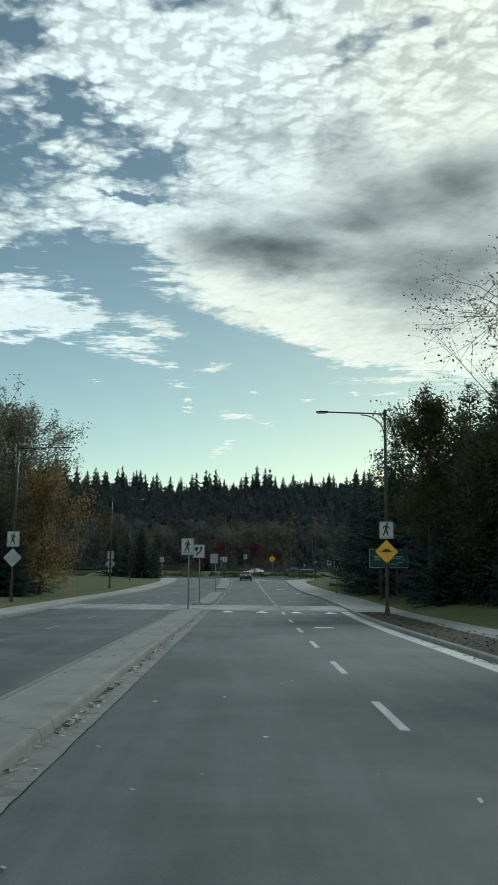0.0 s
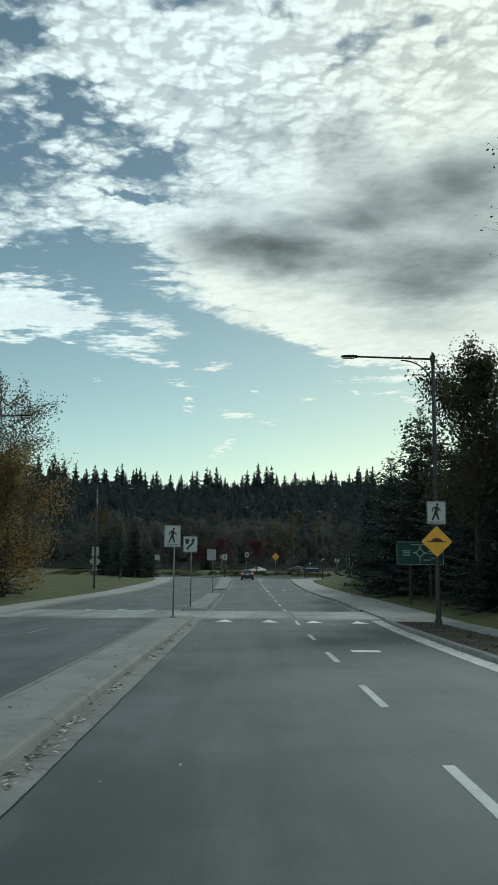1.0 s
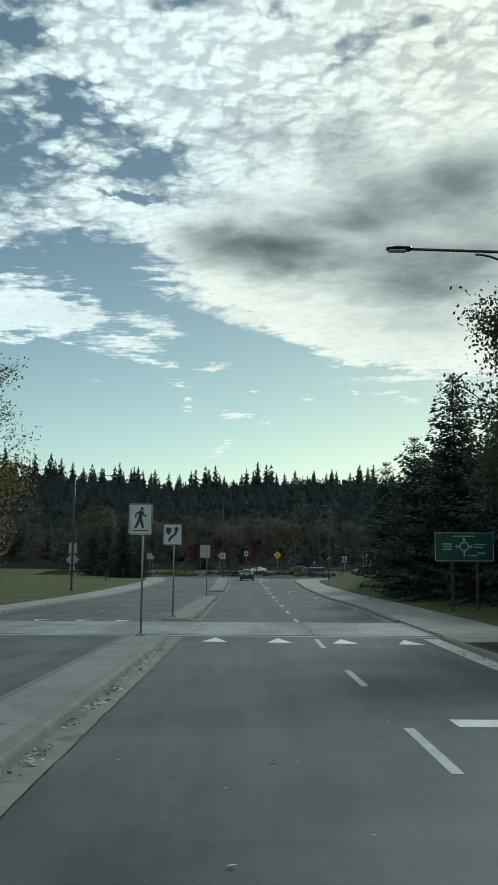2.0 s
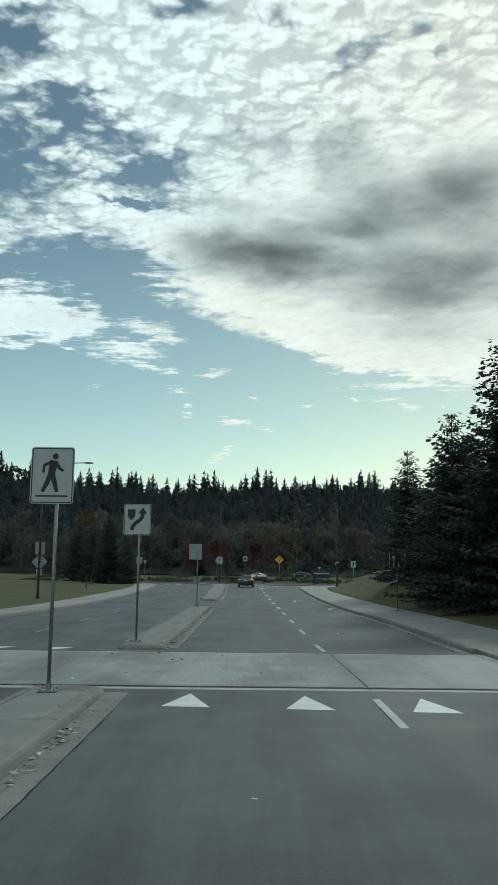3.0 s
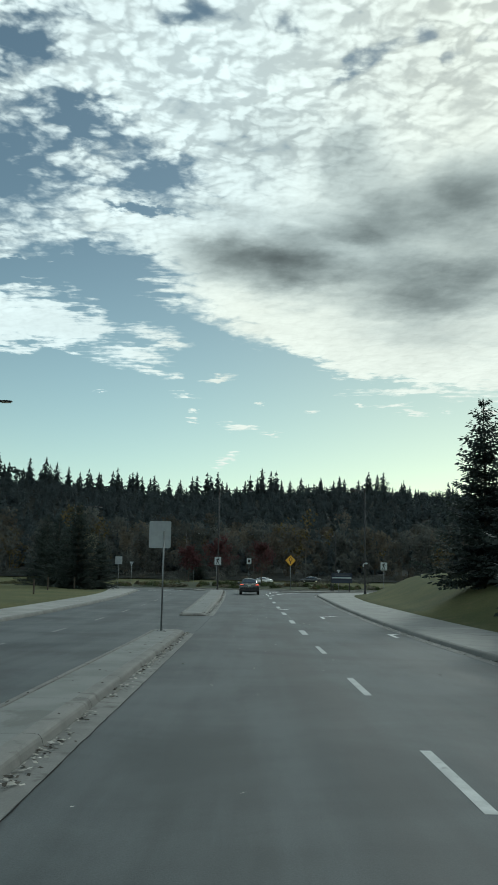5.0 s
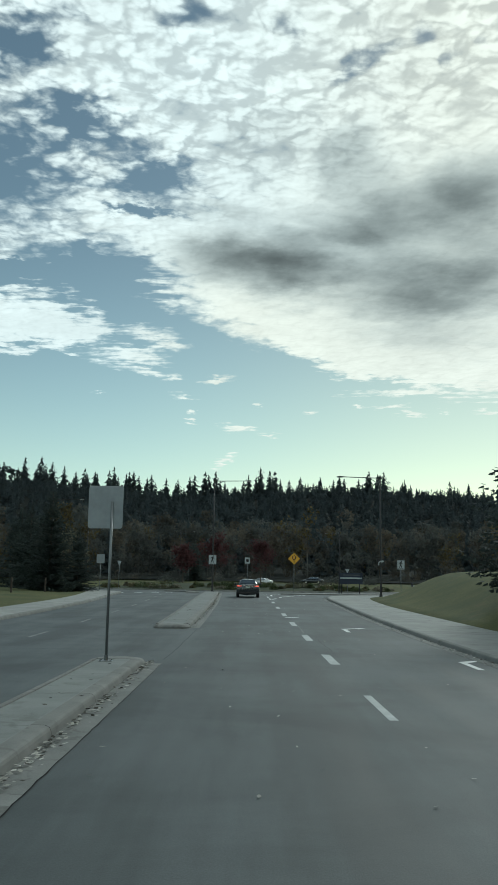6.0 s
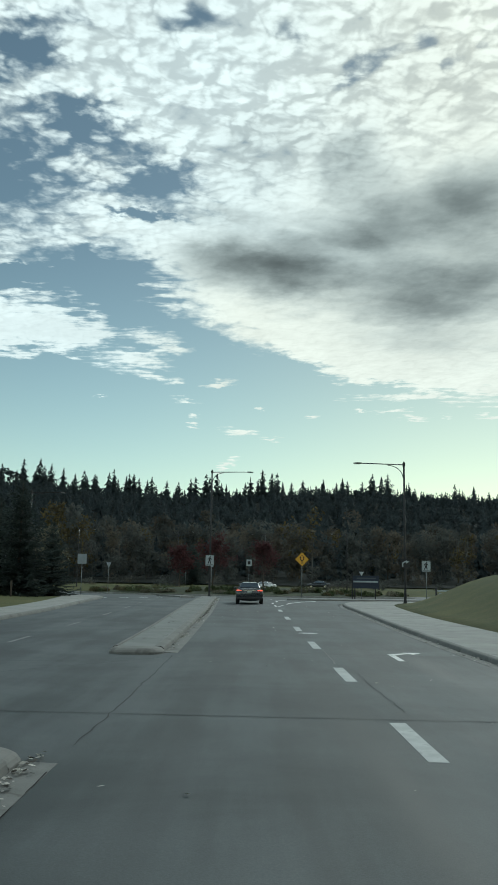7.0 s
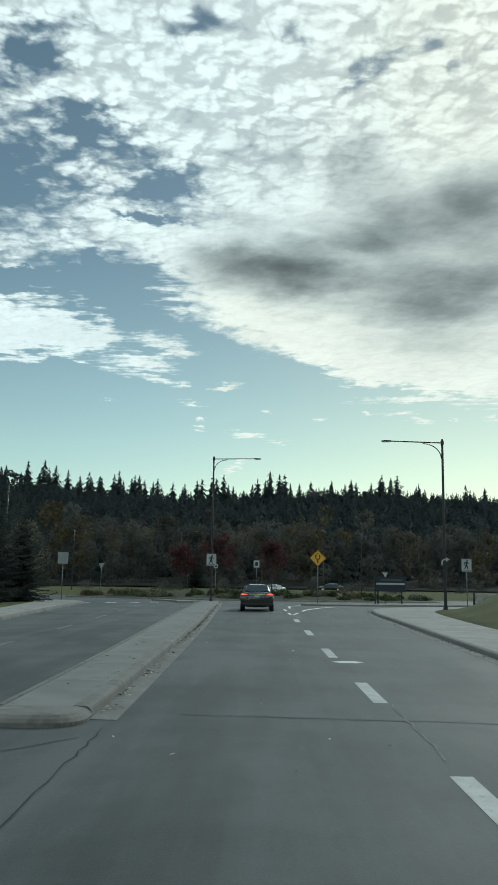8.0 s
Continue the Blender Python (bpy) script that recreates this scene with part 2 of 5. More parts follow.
def foliage(name, a, b, c=None, rough=0.75, through_light=0.25, dark=0.55, patch_size=0.35, shade_size=1.3):
    """Leaves: every leaf its own shade between a and b (some c), with light passing through."""
    m = bpy.data.materials.new(name)
    m.use_nodes = True
    n = Nodes(m.node_tree)
    geo = n.add("ShaderNodeNewGeometry")
    own = geo.outputs["Random Per Island"]
    colour = n.mix(own, (*a, 1), (*b, 1))
    patch = n.noise(geo.outputs["Position"], patch_size, 3.0)
    if c:
        colour = n.mix(n.ramp(patch, 0.48, 0.6), colour, (*c, 1))
    shade = n.ramp(n.noise(geo.outputs["Position"], shade_size, 3.0), 0.3, 0.7, dark, 1.25)
    colour = n.mix(1.0, colour, n.vec(shade, shade, shade), "MULTIPLY")
    body = n.add("ShaderNodeBsdfPrincipled", {"Base Color": colour, "Roughness": rough, "Specular IOR Level": 0.12})
    glow = n.add("ShaderNodeBsdfTranslucent", {0: colour})
    n.add("ShaderNodeOutputMaterial", {0: n.add("ShaderNodeMixShader", {0: through_light, 1: body.outputs[0], 2: glow.outputs[0]}).outputs[0]})
    return m


def plain(name, colour, rough=0.5, metallic=0.0, glow=None, spread=0.06):
    """Paint, plastic or metal with faint dirt."""
    m = bpy.data.materials.new(name)
    m.use_nodes = True
    n = Nodes(m.node_tree)
    at = n.add("ShaderNodeNewGeometry").outputs["Position"]
    dirt = n.ramp(n.noise(at, 4.0, 6.0, 0.6), 0.3, 0.75, 1 + spread, 1 - spread * 2)
    tint = n.mix(1.0, (*colour, 1), n.vec(dirt, dirt, dirt), "MULTIPLY")
    body = n.add("ShaderNodeBsdfPrincipled", {"Base Color": tint, "Roughness": n.ramp(n.noise(at, 9.0, 4.0), 0.3, 0.7, rough * 0.85, min(rough * 1.15, 1), False),
                                              "Metallic": metallic})
    if glow:
        body.inputs["Emission Color"].default_value = (*glow[0], 1)
        body.inputs["Emission Strength"].default_value = glow[1]
    n.add("ShaderNodeOutputMaterial", {0: body.outputs[0]})
    return m


def asphalt_of(name):
    m = bpy.data.materials.new(name)
    m.use_nodes = True
    n = Nodes(m.node_tree)
    at = n.add("ShaderNodeNewGeometry").outputs["Position"]
    xyz = n.add("ShaderNodeSeparateXYZ", {0: at}).outputs
    along = n.vec(n.math("MULTIPLY", xyz[0], 1.0), n.math("MULTIPLY", xyz[1], 0.09), 0.0)
    worn = n.noise(along, 0.9, 5.0, 0.6)
    patchy = n.noise(at, 0.28, 6.0, 0.6, 0.4)
    grit, pits = n.noise(at, 55.0, 4.0, 0.7), n.add("ShaderNodeTexVoronoi", {"Vector": at, "Scale": 70.0}).outputs["Distance"]
    colour = n.mix(n.ramp(n.math("ADD", n.math("MULTIPLY", worn, 0.6), n.math("MULTIPLY", patchy, 0.4)), 0.36, 0.64), (0.036, 0.043, 0.045, 1), (0.108, 0.121, 0.124, 1))
    g = n.ramp(grit, 0.25, 0.75, 0.78, 1.22, False)
    colour = n.mix(1.0, colour, n.vec(g, g, g), "MULTIPLY")
    oil = n.ramp(n.noise(n.vec(n.math("MULTIPLY", xyz[0], 1.0), n.math("MULTIPLY", xyz[1], 0.03), 3.0), 0.55, 3.0), 0.52, 0.66, 0.0, 0.35)
    colour = n.mix(oil, colour, (0.032, 0.033, 0.034, 1))
    relief = n.add("ShaderNodeBump", {"Strength": 0.2, "Distance": 0.005, "Height": n.math("ADD", grit, n.math("MULTIPLY", pits, 0.8))}).outputs[0]
    body = n.add("ShaderNodeBsdfPrincipled", {"Base Color": colour, "Roughness": n.ramp(worn, 0.3, 0.7, 0.66, 0.84, False), "Normal": relief, "Specular IOR Level": 0.42})
    n.add("ShaderNodeOutputMaterial", {0: body.outputs[0]})
    return m


M_ASPHALT = asphalt_of("asphalt")
M_MEDIAN = surface("weathered median and shaded footpath concrete", (0.172, 0.180, 0.172), (0.232, 0.240, 0.228), 0.9, 40.0, 0.88, 0.25, spread=0.09, stains=((0.10, 0.098, 0.09), 1.1, 0.55, 0.5))
M_CONCRETE = surface("concrete", (0.24, 0.24, 0.225), (0.32, 0.32, 0.30), 1.1, 40.0, 0.85, 0.25, spread=0.10, stains=((0.13, 0.13, 0.12), 0.9, 0.56, 0.55))
M_KERB = surface("kerb concrete", (0.160, 0.160, 0.150), (0.225, 0.222, 0.208), 1.6, 45.0, 0.85, 0.25, spread=0.10, stains=((0.095, 0.09, 0.082), 1.7, 0.55, 0.6))
M_GUTTER = surface("gutter concrete", (0.158, 0.160, 0.150), (0.225, 0.225, 0.212), 1.3, 45.0, 0.85, 0.25, spread=0.14, stains=((0.07, 0.066, 0.058), 2.5, 0.54, 0.6))
M_GUTTER_PALE = surface("pale gutter concrete", (0.36, 0.36, 0.34), (0.5, 0.5, 0.47), 1.3, 45.0, 0.6, 0.25, spread=0.14, stains=((0.16, 0.155, 0.14), 1.5, 0.55, 0.7))
def brushed_of(name):
    """Concrete combed lengthwise while wet, worn darker where wheels run."""
    m = bpy.data.materials.new(name)
    m.use_nodes = True
    n = Nodes(m.node_tree)
    at = n.add("ShaderNodeNewGeometry").outputs["Position"]
    xyz = n.add("ShaderNodeSeparateXYZ", {0: at}).outputs
    comb = n.noise(n.vec(n.math("MULTIPLY", xyz[0], 1.0), n.math("MULTIPLY", xyz[1], 0.03), 0.0), 42.0, 2.0, 0.5)
    broad, grain = n.noise(at, 0.6, 6.0, 0.6, 0.5), n.noise(at, 60.0, 3.0)
    tracks = n.noise(n.vec(xyz[0], n.math("MULTIPLY", xyz[1], 0.1), 5.0), 0.8, 4.0)
    colour = n.mix(n.ramp(n.math("ADD", n.math("MULTIPLY", broad, 0.5), n.math("MULTIPLY", tracks, 0.5)), 0.36, 0.64), (0.135, 0.142, 0.140, 1), (0.325, 0.335, 0.328, 1))
    g = n.math("MULTIPLY", n.ramp(comb, 0.3, 0.7, 0.88, 1.1, False), n.ramp(grain, 0.2, 0.8, 0.92, 1.08, False))
    colour = n.mix(1.0, colour, n.vec(g, g, g), "MULTIPLY")
    relief = n.add("ShaderNodeBump", {"Strength": 0.35, "Distance": 0.004, "Height": n.math("ADD", comb, n.math("MULTIPLY", grain, 0.3))}).outputs[0]
    body = n.add("ShaderNodeBsdfPrincipled", {"Base Color": colour, "Roughness": n.ramp(broad, 0.3, 0.7, 0.6, 0.82, False), "Normal": relief})
    n.add("ShaderNodeOutputMaterial", {0: body.outputs[0]})
    return m


M_TABLE = brushed_of("brushed concrete")
M_EDGE = surface("pale edge concrete", (0.30, 0.31, 0.30), (0.42, 0.43, 0.41), 1.4, 45.0, 0.75, 0.25, spread=0.1, stains=((0.16, 0.16, 0.15), 1.6, 0.56, 0.5))
M_PAINT = surface("road paint", (0.62, 0.63, 0.61), (0.78, 0.79, 0.77), 2.5, 50.0, 0.6, 0.2, spread=0.08, stains=((0.3, 0.3, 0.3), 6.0, 0.6, 0.6))
M_DASH = surface("worn lane paint", (0.36, 0.38, 0.375), (0.52, 0.54, 0.53), 2.5, 50.0, 0.7, 0.2, spread=0.1, stains=((0.16, 0.17, 0.17), 7.0, 0.58, 0.6))
M_FADED = surface("faded road paint", (0.13, 0.13, 0.13), (0.24, 0.24, 0.235), 2.5, 50.0, 0.75, 0.2, spread=0.1)
M_TAR = surface("tar seam", (0.009, 0.009, 0.010), (0.016, 0.016, 0.017), 3.0, 60.0, 0.9, 0.1, spec=0.2)
M_SEAM = surface("weathered crack filler", (0.036, 0.041, 0.042), (0.050, 0.056, 0.057), 3.0, 60.0, 0.85, 0.1, spec=0.3)
M_PALE = surface("dust filled crack", (0.16, 0.16, 0.155), (0.22, 0.22, 0.21), 3.0, 60.0, 0.9, 0.1)
M_GRASS = surface("autumn grass", (0.066, 0.076, 0.034), (0.108, 0.108, 0.050), 0.25, 9.0, 0.95, 0.5, spread=0.28, stains=((0.14, 0.12, 0.065), 0.8, 0.55, 0.5), spec=0.1, reach=0.04)
# near black: the shade beneath the trees is put into this floor colour
M_FLOOR_SHADED = surface("woodland floor", (0.015, 0.018, 0.016), (0.024, 0.027, 0.023), 0.15, 2.0, 1.0, 0.4, spread=0.25, spec=0.05, reach=0.05)
M_DIRT = surface("bare earth", (0.055, 0.050, 0.040), (0.095, 0.084, 0.063), 0.9, 20.0, 0.95, 0.4, spread=0.25, spec=0.1, reach=0.03)
M_POLE = plain("dark pole paint", (0.022, 0.022, 0.024), 0.45, 0.2)
M_GALV = plain("galvanised steel", (0.22, 0.235, 0.24), 0.5, 0.8)
M_ALU = plain("bare aluminium back", (0.30, 0.33, 0.35), 0.5, 0.5)
M_WHITE = plain("white sheeting", (0.35, 0.39, 0.405), 0.5)
M_BLACK = plain("black sheeting", (0.012, 0.012, 0.014), 0.5)
M_YELLOW = plain("yellow sheeting", (0.62, 0.33, 0.02), 0.45)
M_GREEN = plain("green sheeting", (0.010, 0.058, 0.046), 0.45)
M_BLUE = plain("dark blue board", (0.008, 0.016, 0.035), 0.6)
M_BARK = surface("bark", (0.05, 0.042, 0.035), (0.10, 0.085, 0.07), 4.0, 30.0, 0.95, 0.6, spread=0.25, spec=0.15, reach=0.02)
M_SPRUCE = foliage("spruce needles", (0.040, 0.053, 0.049), (0.062, 0.076, 0.069), dark=0.75, through_light=0.2)
# bluer and paler than the near spruces: distance haze is put into the colour
M_HILL_HAZED = foliage("hazed far conifer crowns", (0.052, 0.067, 0.072), (0.066, 0.082, 0.085), dark=0.75, through_light=0.45, shade_size=0.1)
M_LEAF_OLIVE = foliage("olive leaves", (0.058, 0.068, 0.040), (0.090, 0.092, 0.052), (0.086, 0.080, 0.046), through_light=0.4)
M_LEAF_GOLD = foliage("gold leaves", (0.24, 0.175, 0.065), (0.38, 0.28, 0.11), (0.19, 0.15, 0.08), through_light=0.5, dark=0.65)
M_LEAF_DULL = foliage("dull gold leaves", (0.10, 0.085, 0.042), (0.155, 0.125, 0.06), (0.085, 0.075, 0.045), through_light=0.25, dark=0.65)
M_LEAF_RED = foliage("red leaves", (0.085, 0.042, 0.046), (0.115, 0.054, 0.056), through_light=0.35)
# greyed and lightened leaf colour stands in for haze over the distant woods
M_LEAF_HAZED = foliage("hazed far autumn leaves", (0.086, 0.096, 0.092), (0.112, 0.115, 0.104), (0.120, 0.106, 0.084), dark=0.55, through_light=0.5, patch_size=0.09, shade_size=0.14)
M_LITTER = foliage("dry fallen leaves", (0.34, 0.33, 0.29), (0.60, 0.58, 0.53), through_light=0.1, dark=0.7)
M_LITTER_DARK = foliage("dark damp leaves", (0.045, 0.042, 0.035), (0.11, 0.10, 0.085), through_light=0.1, dark=0.7)
M_LEAF_PALE = foliage("pale thinning leaves", (0.12, 0.115, 0.085), (0.21, 0.20, 0.145), through_light=0.35, dark=0.75)
M_BED = surface("planted bed", (0.048, 0.060, 0.036), (0.080, 0.088, 0.056), 0.5, 6.0, 0.95, 0.5, spread=0.3, stains=((0.10, 0.095, 0.075), 1.2, 0.58, 0.4), spec=0.1, reach=0.04)
M_SHRUB = foliage("low shrubs", (0.06, 0.085, 0.040), (0.11, 0.125, 0.062), (0.13, 0.115, 0.065), through_light=0.4)
M_CARPAINT = plain("charcoal car paint", (0.035, 0.04, 0.045), 0.28, 0.35)
M_CARPAINT.node_tree.nodes["Principled BSDF"].inputs["Coat Weight"].default_value = 1.0
M_GLASS = plain("tinted car glass", (0.16, 0.18, 0.19), 0.08, 0.6)
M_GLASS.node_tree.nodes["Principled BSDF"].inputs["IOR"].default_value = 2.8
M_TYRE = plain("tyre rubber", (0.015, 0.015, 0.015), 0.85)
M_TAIL = plain("lit tail lamp", (0.35, 0.02, 0.02), 0.25, 0.0, ((1.0, 0.13, 0.07), 1.1))
M_CHROME = plain("chrome", (0.6, 0.6, 0.6), 0.15, 1.0)
M_WHITECAR = plain("white car paint", (0.68, 0.69, 0.69), 0.3)
M_LENS = plain("lamp lens", (0.5, 0.5, 0.48), 0.3)
M_DIM_BARS = plain("dim lettering bars", (0.06, 0.07, 0.08), 0.6)
M_PLAIN_BARS = plain("pale lettering bars", (0.34, 0.39, 0.37), 0.5)


# ---- mesh helpers ----
def part(name, bm, material, parent=None, label="", smooth=False):
    """One bmesh as one mesh object, under a thing or a part."""
    me = bpy.data.meshes.new(name)
    bm.normal_update()
    bm.to_mesh(me)
    bm.free()
    return part_of(name, me, material, parent, label, smooth)


def part_of(name, me, material, parent=None, label="", smooth=False):
    if material and not me.materials:
        me.materials.append(material)
    if smooth:
        me.polygons.foreach_set("use_smooth", [True] * len(me.polygons))
    ob = new(name, me)
    if parent:
        ob.parent = parent
    if label:
        tagged(ob, label)
    return ob


def thing(name, label, category, m=None, group="", kind=""):
    ob = new(name)
    ob.empty_display_size = 0.2
    if m:
        ob.matrix_basis = m
    return tagged(ob, label, category, group, kind)


def box(bm, x0, x1, y0, y1, z0, z1, bevel=0.0):
    start = len(bm.verts)
    vs = [bm.verts.new((x, y, z)) for z in (z0, z1) for y in (y0, y1) for x in (x0, x1)]
    fs = [bm.faces.new([vs[i] for i in f]) for f in ((0, 2, 3, 1), (4, 5, 7, 6), (0, 1, 5, 4), (2, 6, 7, 3), (0, 4, 6, 2), (1, 3, 7, 5))]
    if bevel:
        bmesh.ops.bevel(bm, geom=list({e for f in fs for e in f.edges}), offset=bevel, segments=2, affect="EDGES", profile=0.5)
    return bm


def tube(bm, points, radii, seg=8, cap=True):
    """A round bar along the points."""
    points = [Vector(p) for p in points]
    if isinstance(radii, (int, float)):
        radii = [radii] * len(points)
    rings = []
    for k, p in enumerate(points):
        d = (points[min(k + 1, len(points) - 1)] - points[max(k - 1, 0)]).normalized()
        side = d.cross(Vector((0, 0, 1)) if abs(d.z) < 0.9 else Vector((1, 0, 0))).normalized()
        up = side.cross(d)
        rings.append([bm.verts.new(p + radii[k] * (math.cos(a) * side + math.sin(a) * up)) for a in (2 * math.pi * i / seg for i in range(seg))])
    for a, b in zip(rings, rings[1:]):
        for i in range(seg):
            bm.faces.new((a[i], a[(i + 1) % seg], b[(i + 1) % seg], b[i]))
    if cap:
        bm.faces.new(rings[0][::-1])
        bm.faces.new(rings[-1])
    return bm


def plate(bm, outline, y0, y1):
    """A flat board: the outline of (x, z) pairs, from y0 back to y1."""
    a = [bm.verts.new((x, y0, z)) for x, z in outline]
    b = [bm.verts.new((x, y1, z)) for x, z in outline]
    bm.faces.new(a)
    bm.faces.new(b[::-1])
    for i in range(len(a)):
        j = (i + 1) % len(a)
        bm.faces.new((a[j], a[i], b[i], b[j]))
    bmesh.ops.recalc_face_normals(bm, faces=bm.faces)
    return bm


def rounded(w, h, r, cx=0.0, cz=0.0, n=4):
    out = []
    for sx, sz, a0 in ((1, 1, 0), (-1, 1, 90), (-1, -1, 180), (1, -1, 270)):
        for k in range(n + 1):
            a = radians(a0 + 90 * k / n)
            out.append((cx + sx * (w / 2 - r) + r * math.cos(a), cz + sz * (h / 2 - r) + r * math.sin(a)))
    return out


def ring(bm, outer, inner, y0, y1):
    """A flat border between two outlines of as many points."""
    loops = [[bm.verts.new((x, y, z)) for x, z in line] for line, y in ((outer, y0), (inner, y0), (inner, y1), (outer, y1))]
    for a, b in zip(loops, loops[1:] + loops[:1]):
        for i in range(len(a)):
            j = (i + 1) % len(a)
            bm.faces.new((a[i], a[j], b[j], b[i]))
    bmesh.ops.recalc_face_normals(bm, faces=bm.faces)
    return bm


def turned(outline, degrees, cx=0.0, cz=0.0):
    c, s = math.cos(radians(degrees)), math.sin(radians(degrees))
    return [(cx + x * c - z * s, cz + x * s + z * c) for x, z in outline]


def bend(*pts):
    """A smooth curve x(y) through a few points of the plan."""
    ys, xs = [p[0] for p in pts], [p[1] for p in pts]
    return lambda y: float(np.mean(np.interp([y - 4, y - 2, y, y + 2, y + 4], ys, xs)))


def steps(a, b, d):
    n = max(1, round((b - a) / d))
    return [a + (b - a) * k / n for k in range(n + 1)]


def sheet(name, lines, material, kind="structure", label="", category=""):
    """A surface through rows of points, each row as long as the others."""
    n = len(lines[0])
    faces = [(r * n + i, r * n + i + 1, (r + 1) * n + i + 1, (r + 1) * n + i) for r in range(len(lines) - 1) for i in range(n - 1)]
    me = bpy.data.meshes.new(name)
    me.from_pydata([p for line in lines for p in line], [], faces)
    me.update()
    ob = part_of(name, me, material, None, "", True)
    return tagged(ob, label, category, "", kind)


def prism_run(bm, section, ys):
    """Sweeps section(y) -> list of (x, z) along y, closed at both ends."""
    rows = [[bm.verts.new((x, y, z)) for x, z in section(y)] for y in ys]
    n = len(rows[0])
    for a, b in zip(rows, rows[1:]):
        for i in range(n):
            bm.faces.new((a[i], a[(i + 1) % n], b[(i + 1) % n], b[i]))
    bm.faces.new(rows[0][::-1])
    bm.faces.new(rows[-1])
    bmesh.ops.recalc_face_normals(bm, faces=bm.faces)
    return bm

# ---- plan: the edges of the road and of what lies along it, x at each y ----
KERB_R = bend((-90, 5.85), (20, 5.85), (34, 5.68), (48, 5.95), (58, 6.15), (72, 6.6), (80, 6.6), (99, 6.38), (116, 6.3), (131, 6.5), (143, 6.7), (149, 7.5), (154, 9.6), (158, 14), (163, 30))
WALK_R = bend((-90, 9.6), (20, 9.5), (48, 8.95), (60, 9.4), (85, 10.0), (110, 9.5), (126, 9.15), (138, 9.7), (147, 10.8), (153, 14), (158, 19), (163, 36))
KERB_L = bend((-90, -10.4), (45, -10.5), (58, -10.9), (72, -11.0), (91, -10.3), (115, -9.85), (130, -9.8), (145, -10.7), (159, -11.7), (165, -15), (171, -26))
WALK_L = bend((-90, -12.6), (45, -12.6), (65, -12.9), (100, -12.8), (130, -12.2), (140, -12.7), (155, -14.6), (165, -18), (171, -30))
MED_R = bend((-90, -2.07), (50, -2.07), (60, -1.95), (92, -1.97), (106, -1.79), (130, -1.86), (150, -2.2), (174, -2.85))
MED_L = bend((-90, -3.3), (30, -3.32), (48, -3.38), (60, -3.16), (92, -3.13), (106, -3.17), (117, -3.24), (156, -3.8), (174, -4.35))
HUB = Vector((0.0, 216.0))          # middle of the roundabout
TABLE = (51.0, 58.25)                # the raised crossing


def rz(y):
    """Height of the asphalt, which swells up to the raised crossing."""
    return gz(y) + 0.045 * ease((y - TABLE[0] + 3) / 2.9) * ease((TABLE[1] + 2.5 - y) / 2.4)


def ease(k):
    k = min(max(k, 0.0), 1.0)
    return k * k * (3 - 2 * k)


def land(x, y):
    """Height of the ground beside the road."""
    z = gz(y) + 0.045 * (min(max(y, 232), 480) - 232) + 61.0 * ease((y - 430) / 430)
    if y < 172 and x > WALK_R(y):
        z += 0.13 + (0.5 + 1.75 * ease((y - 70) / 40) * ease((158 - y) / 20)) * ease((x - WALK_R(y)) / 7.0) * ease((160 - y) / 10)
    elif y < 172 and x < WALK_L(y):
        z += 0.13 + 0.25 * ease((WALK_L(y) - x) / 10.0)
    if y > 430:
        z += 8.0 * ease((-x - 30) / 220) * ease((y - 600) / 240)
        z += 7.0 * noise.noise(Vector((x / 160, y / 160, 0))) * ease((y - 430) / 200)
    return z


def ground_row(y):
    yy = min(max(y, -90), 172)
    wl, kl, kr, wr = WALK_L(yy), KERB_L(yy), KERB_R(yy), WALK_R(yy)
    xs = [-3200, -1200, -600, -400, -300, -230, -170, -130, -100, -75, -55, -42, wl - 22, wl - 16, wl - 11, wl - 7, wl - 4, wl - 2, wl - 0.02, wl + 0.1, kl, -3, 3, kr, wr - 0.1, wr + 0.02]
    xs += [wr + d for d in (1, 2, 3, 4, 5, 6, 7.5, 10, 13, 17, 22)] + [48, 62, 80, 105, 135, 170, 230, 300, 400, 600, 1200, 3200]
    row = []
    for x in xs:
        under = wl - 0.01 < x < wr + 0.01
        z = gz(y) - 0.08 if under and y < 190 else land(x, y)
        if (Vector((x, y)) - HUB).length < 45:
            z = gz(y) - 0.08
        row.append((x, y, z))
    return row


ground = sheet("ground", [ground_row(y) for y in [-3000, -700, -200, -90] + steps(-84, 180, 3) + steps(186, 480, 7) + steps(495, 1000, 16) + [1300, 2200, 4000]],
               M_GRASS, label="mown autumn lawn running out to wooded ground", category="ground")
road = sheet("road", [[(KERB_L(y) - 0.12 + (KERB_R(y) - KERB_L(y) + 0.24) * k / 24, y, gz(y)) for k in range(25)] for y in steps(-90, TABLE[0] - 3, 3)]
             + [[(KERB_L(y) - 0.12 + (KERB_R(y) - KERB_L(y) + 0.24) * k / 24, y, rz(y)) for k in range(25)] for y in steps(TABLE[0] - 2.5, TABLE[1] + 2.5, 0.5)]
             + [[(KERB_L(y) - 0.12 + (KERB_R(y) - KERB_L(y) + 0.24) * k / 24, y, gz(y)) for k in range(25)] for y in steps(TABLE[1] + 3, 172, 2.4)],
             M_ASPHALT, label="worn grey asphalt carriageway with faded wheel tracks", category="road")
# dark sheet over the grass, painted as shaded ground between the trees
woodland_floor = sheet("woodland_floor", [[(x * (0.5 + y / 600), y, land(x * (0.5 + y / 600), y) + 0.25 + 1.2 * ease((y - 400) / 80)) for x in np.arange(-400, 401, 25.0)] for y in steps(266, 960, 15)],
                       M_FLOOR_SHADED, label="near-black woodland floor with tree shade in its colour", category="ground")
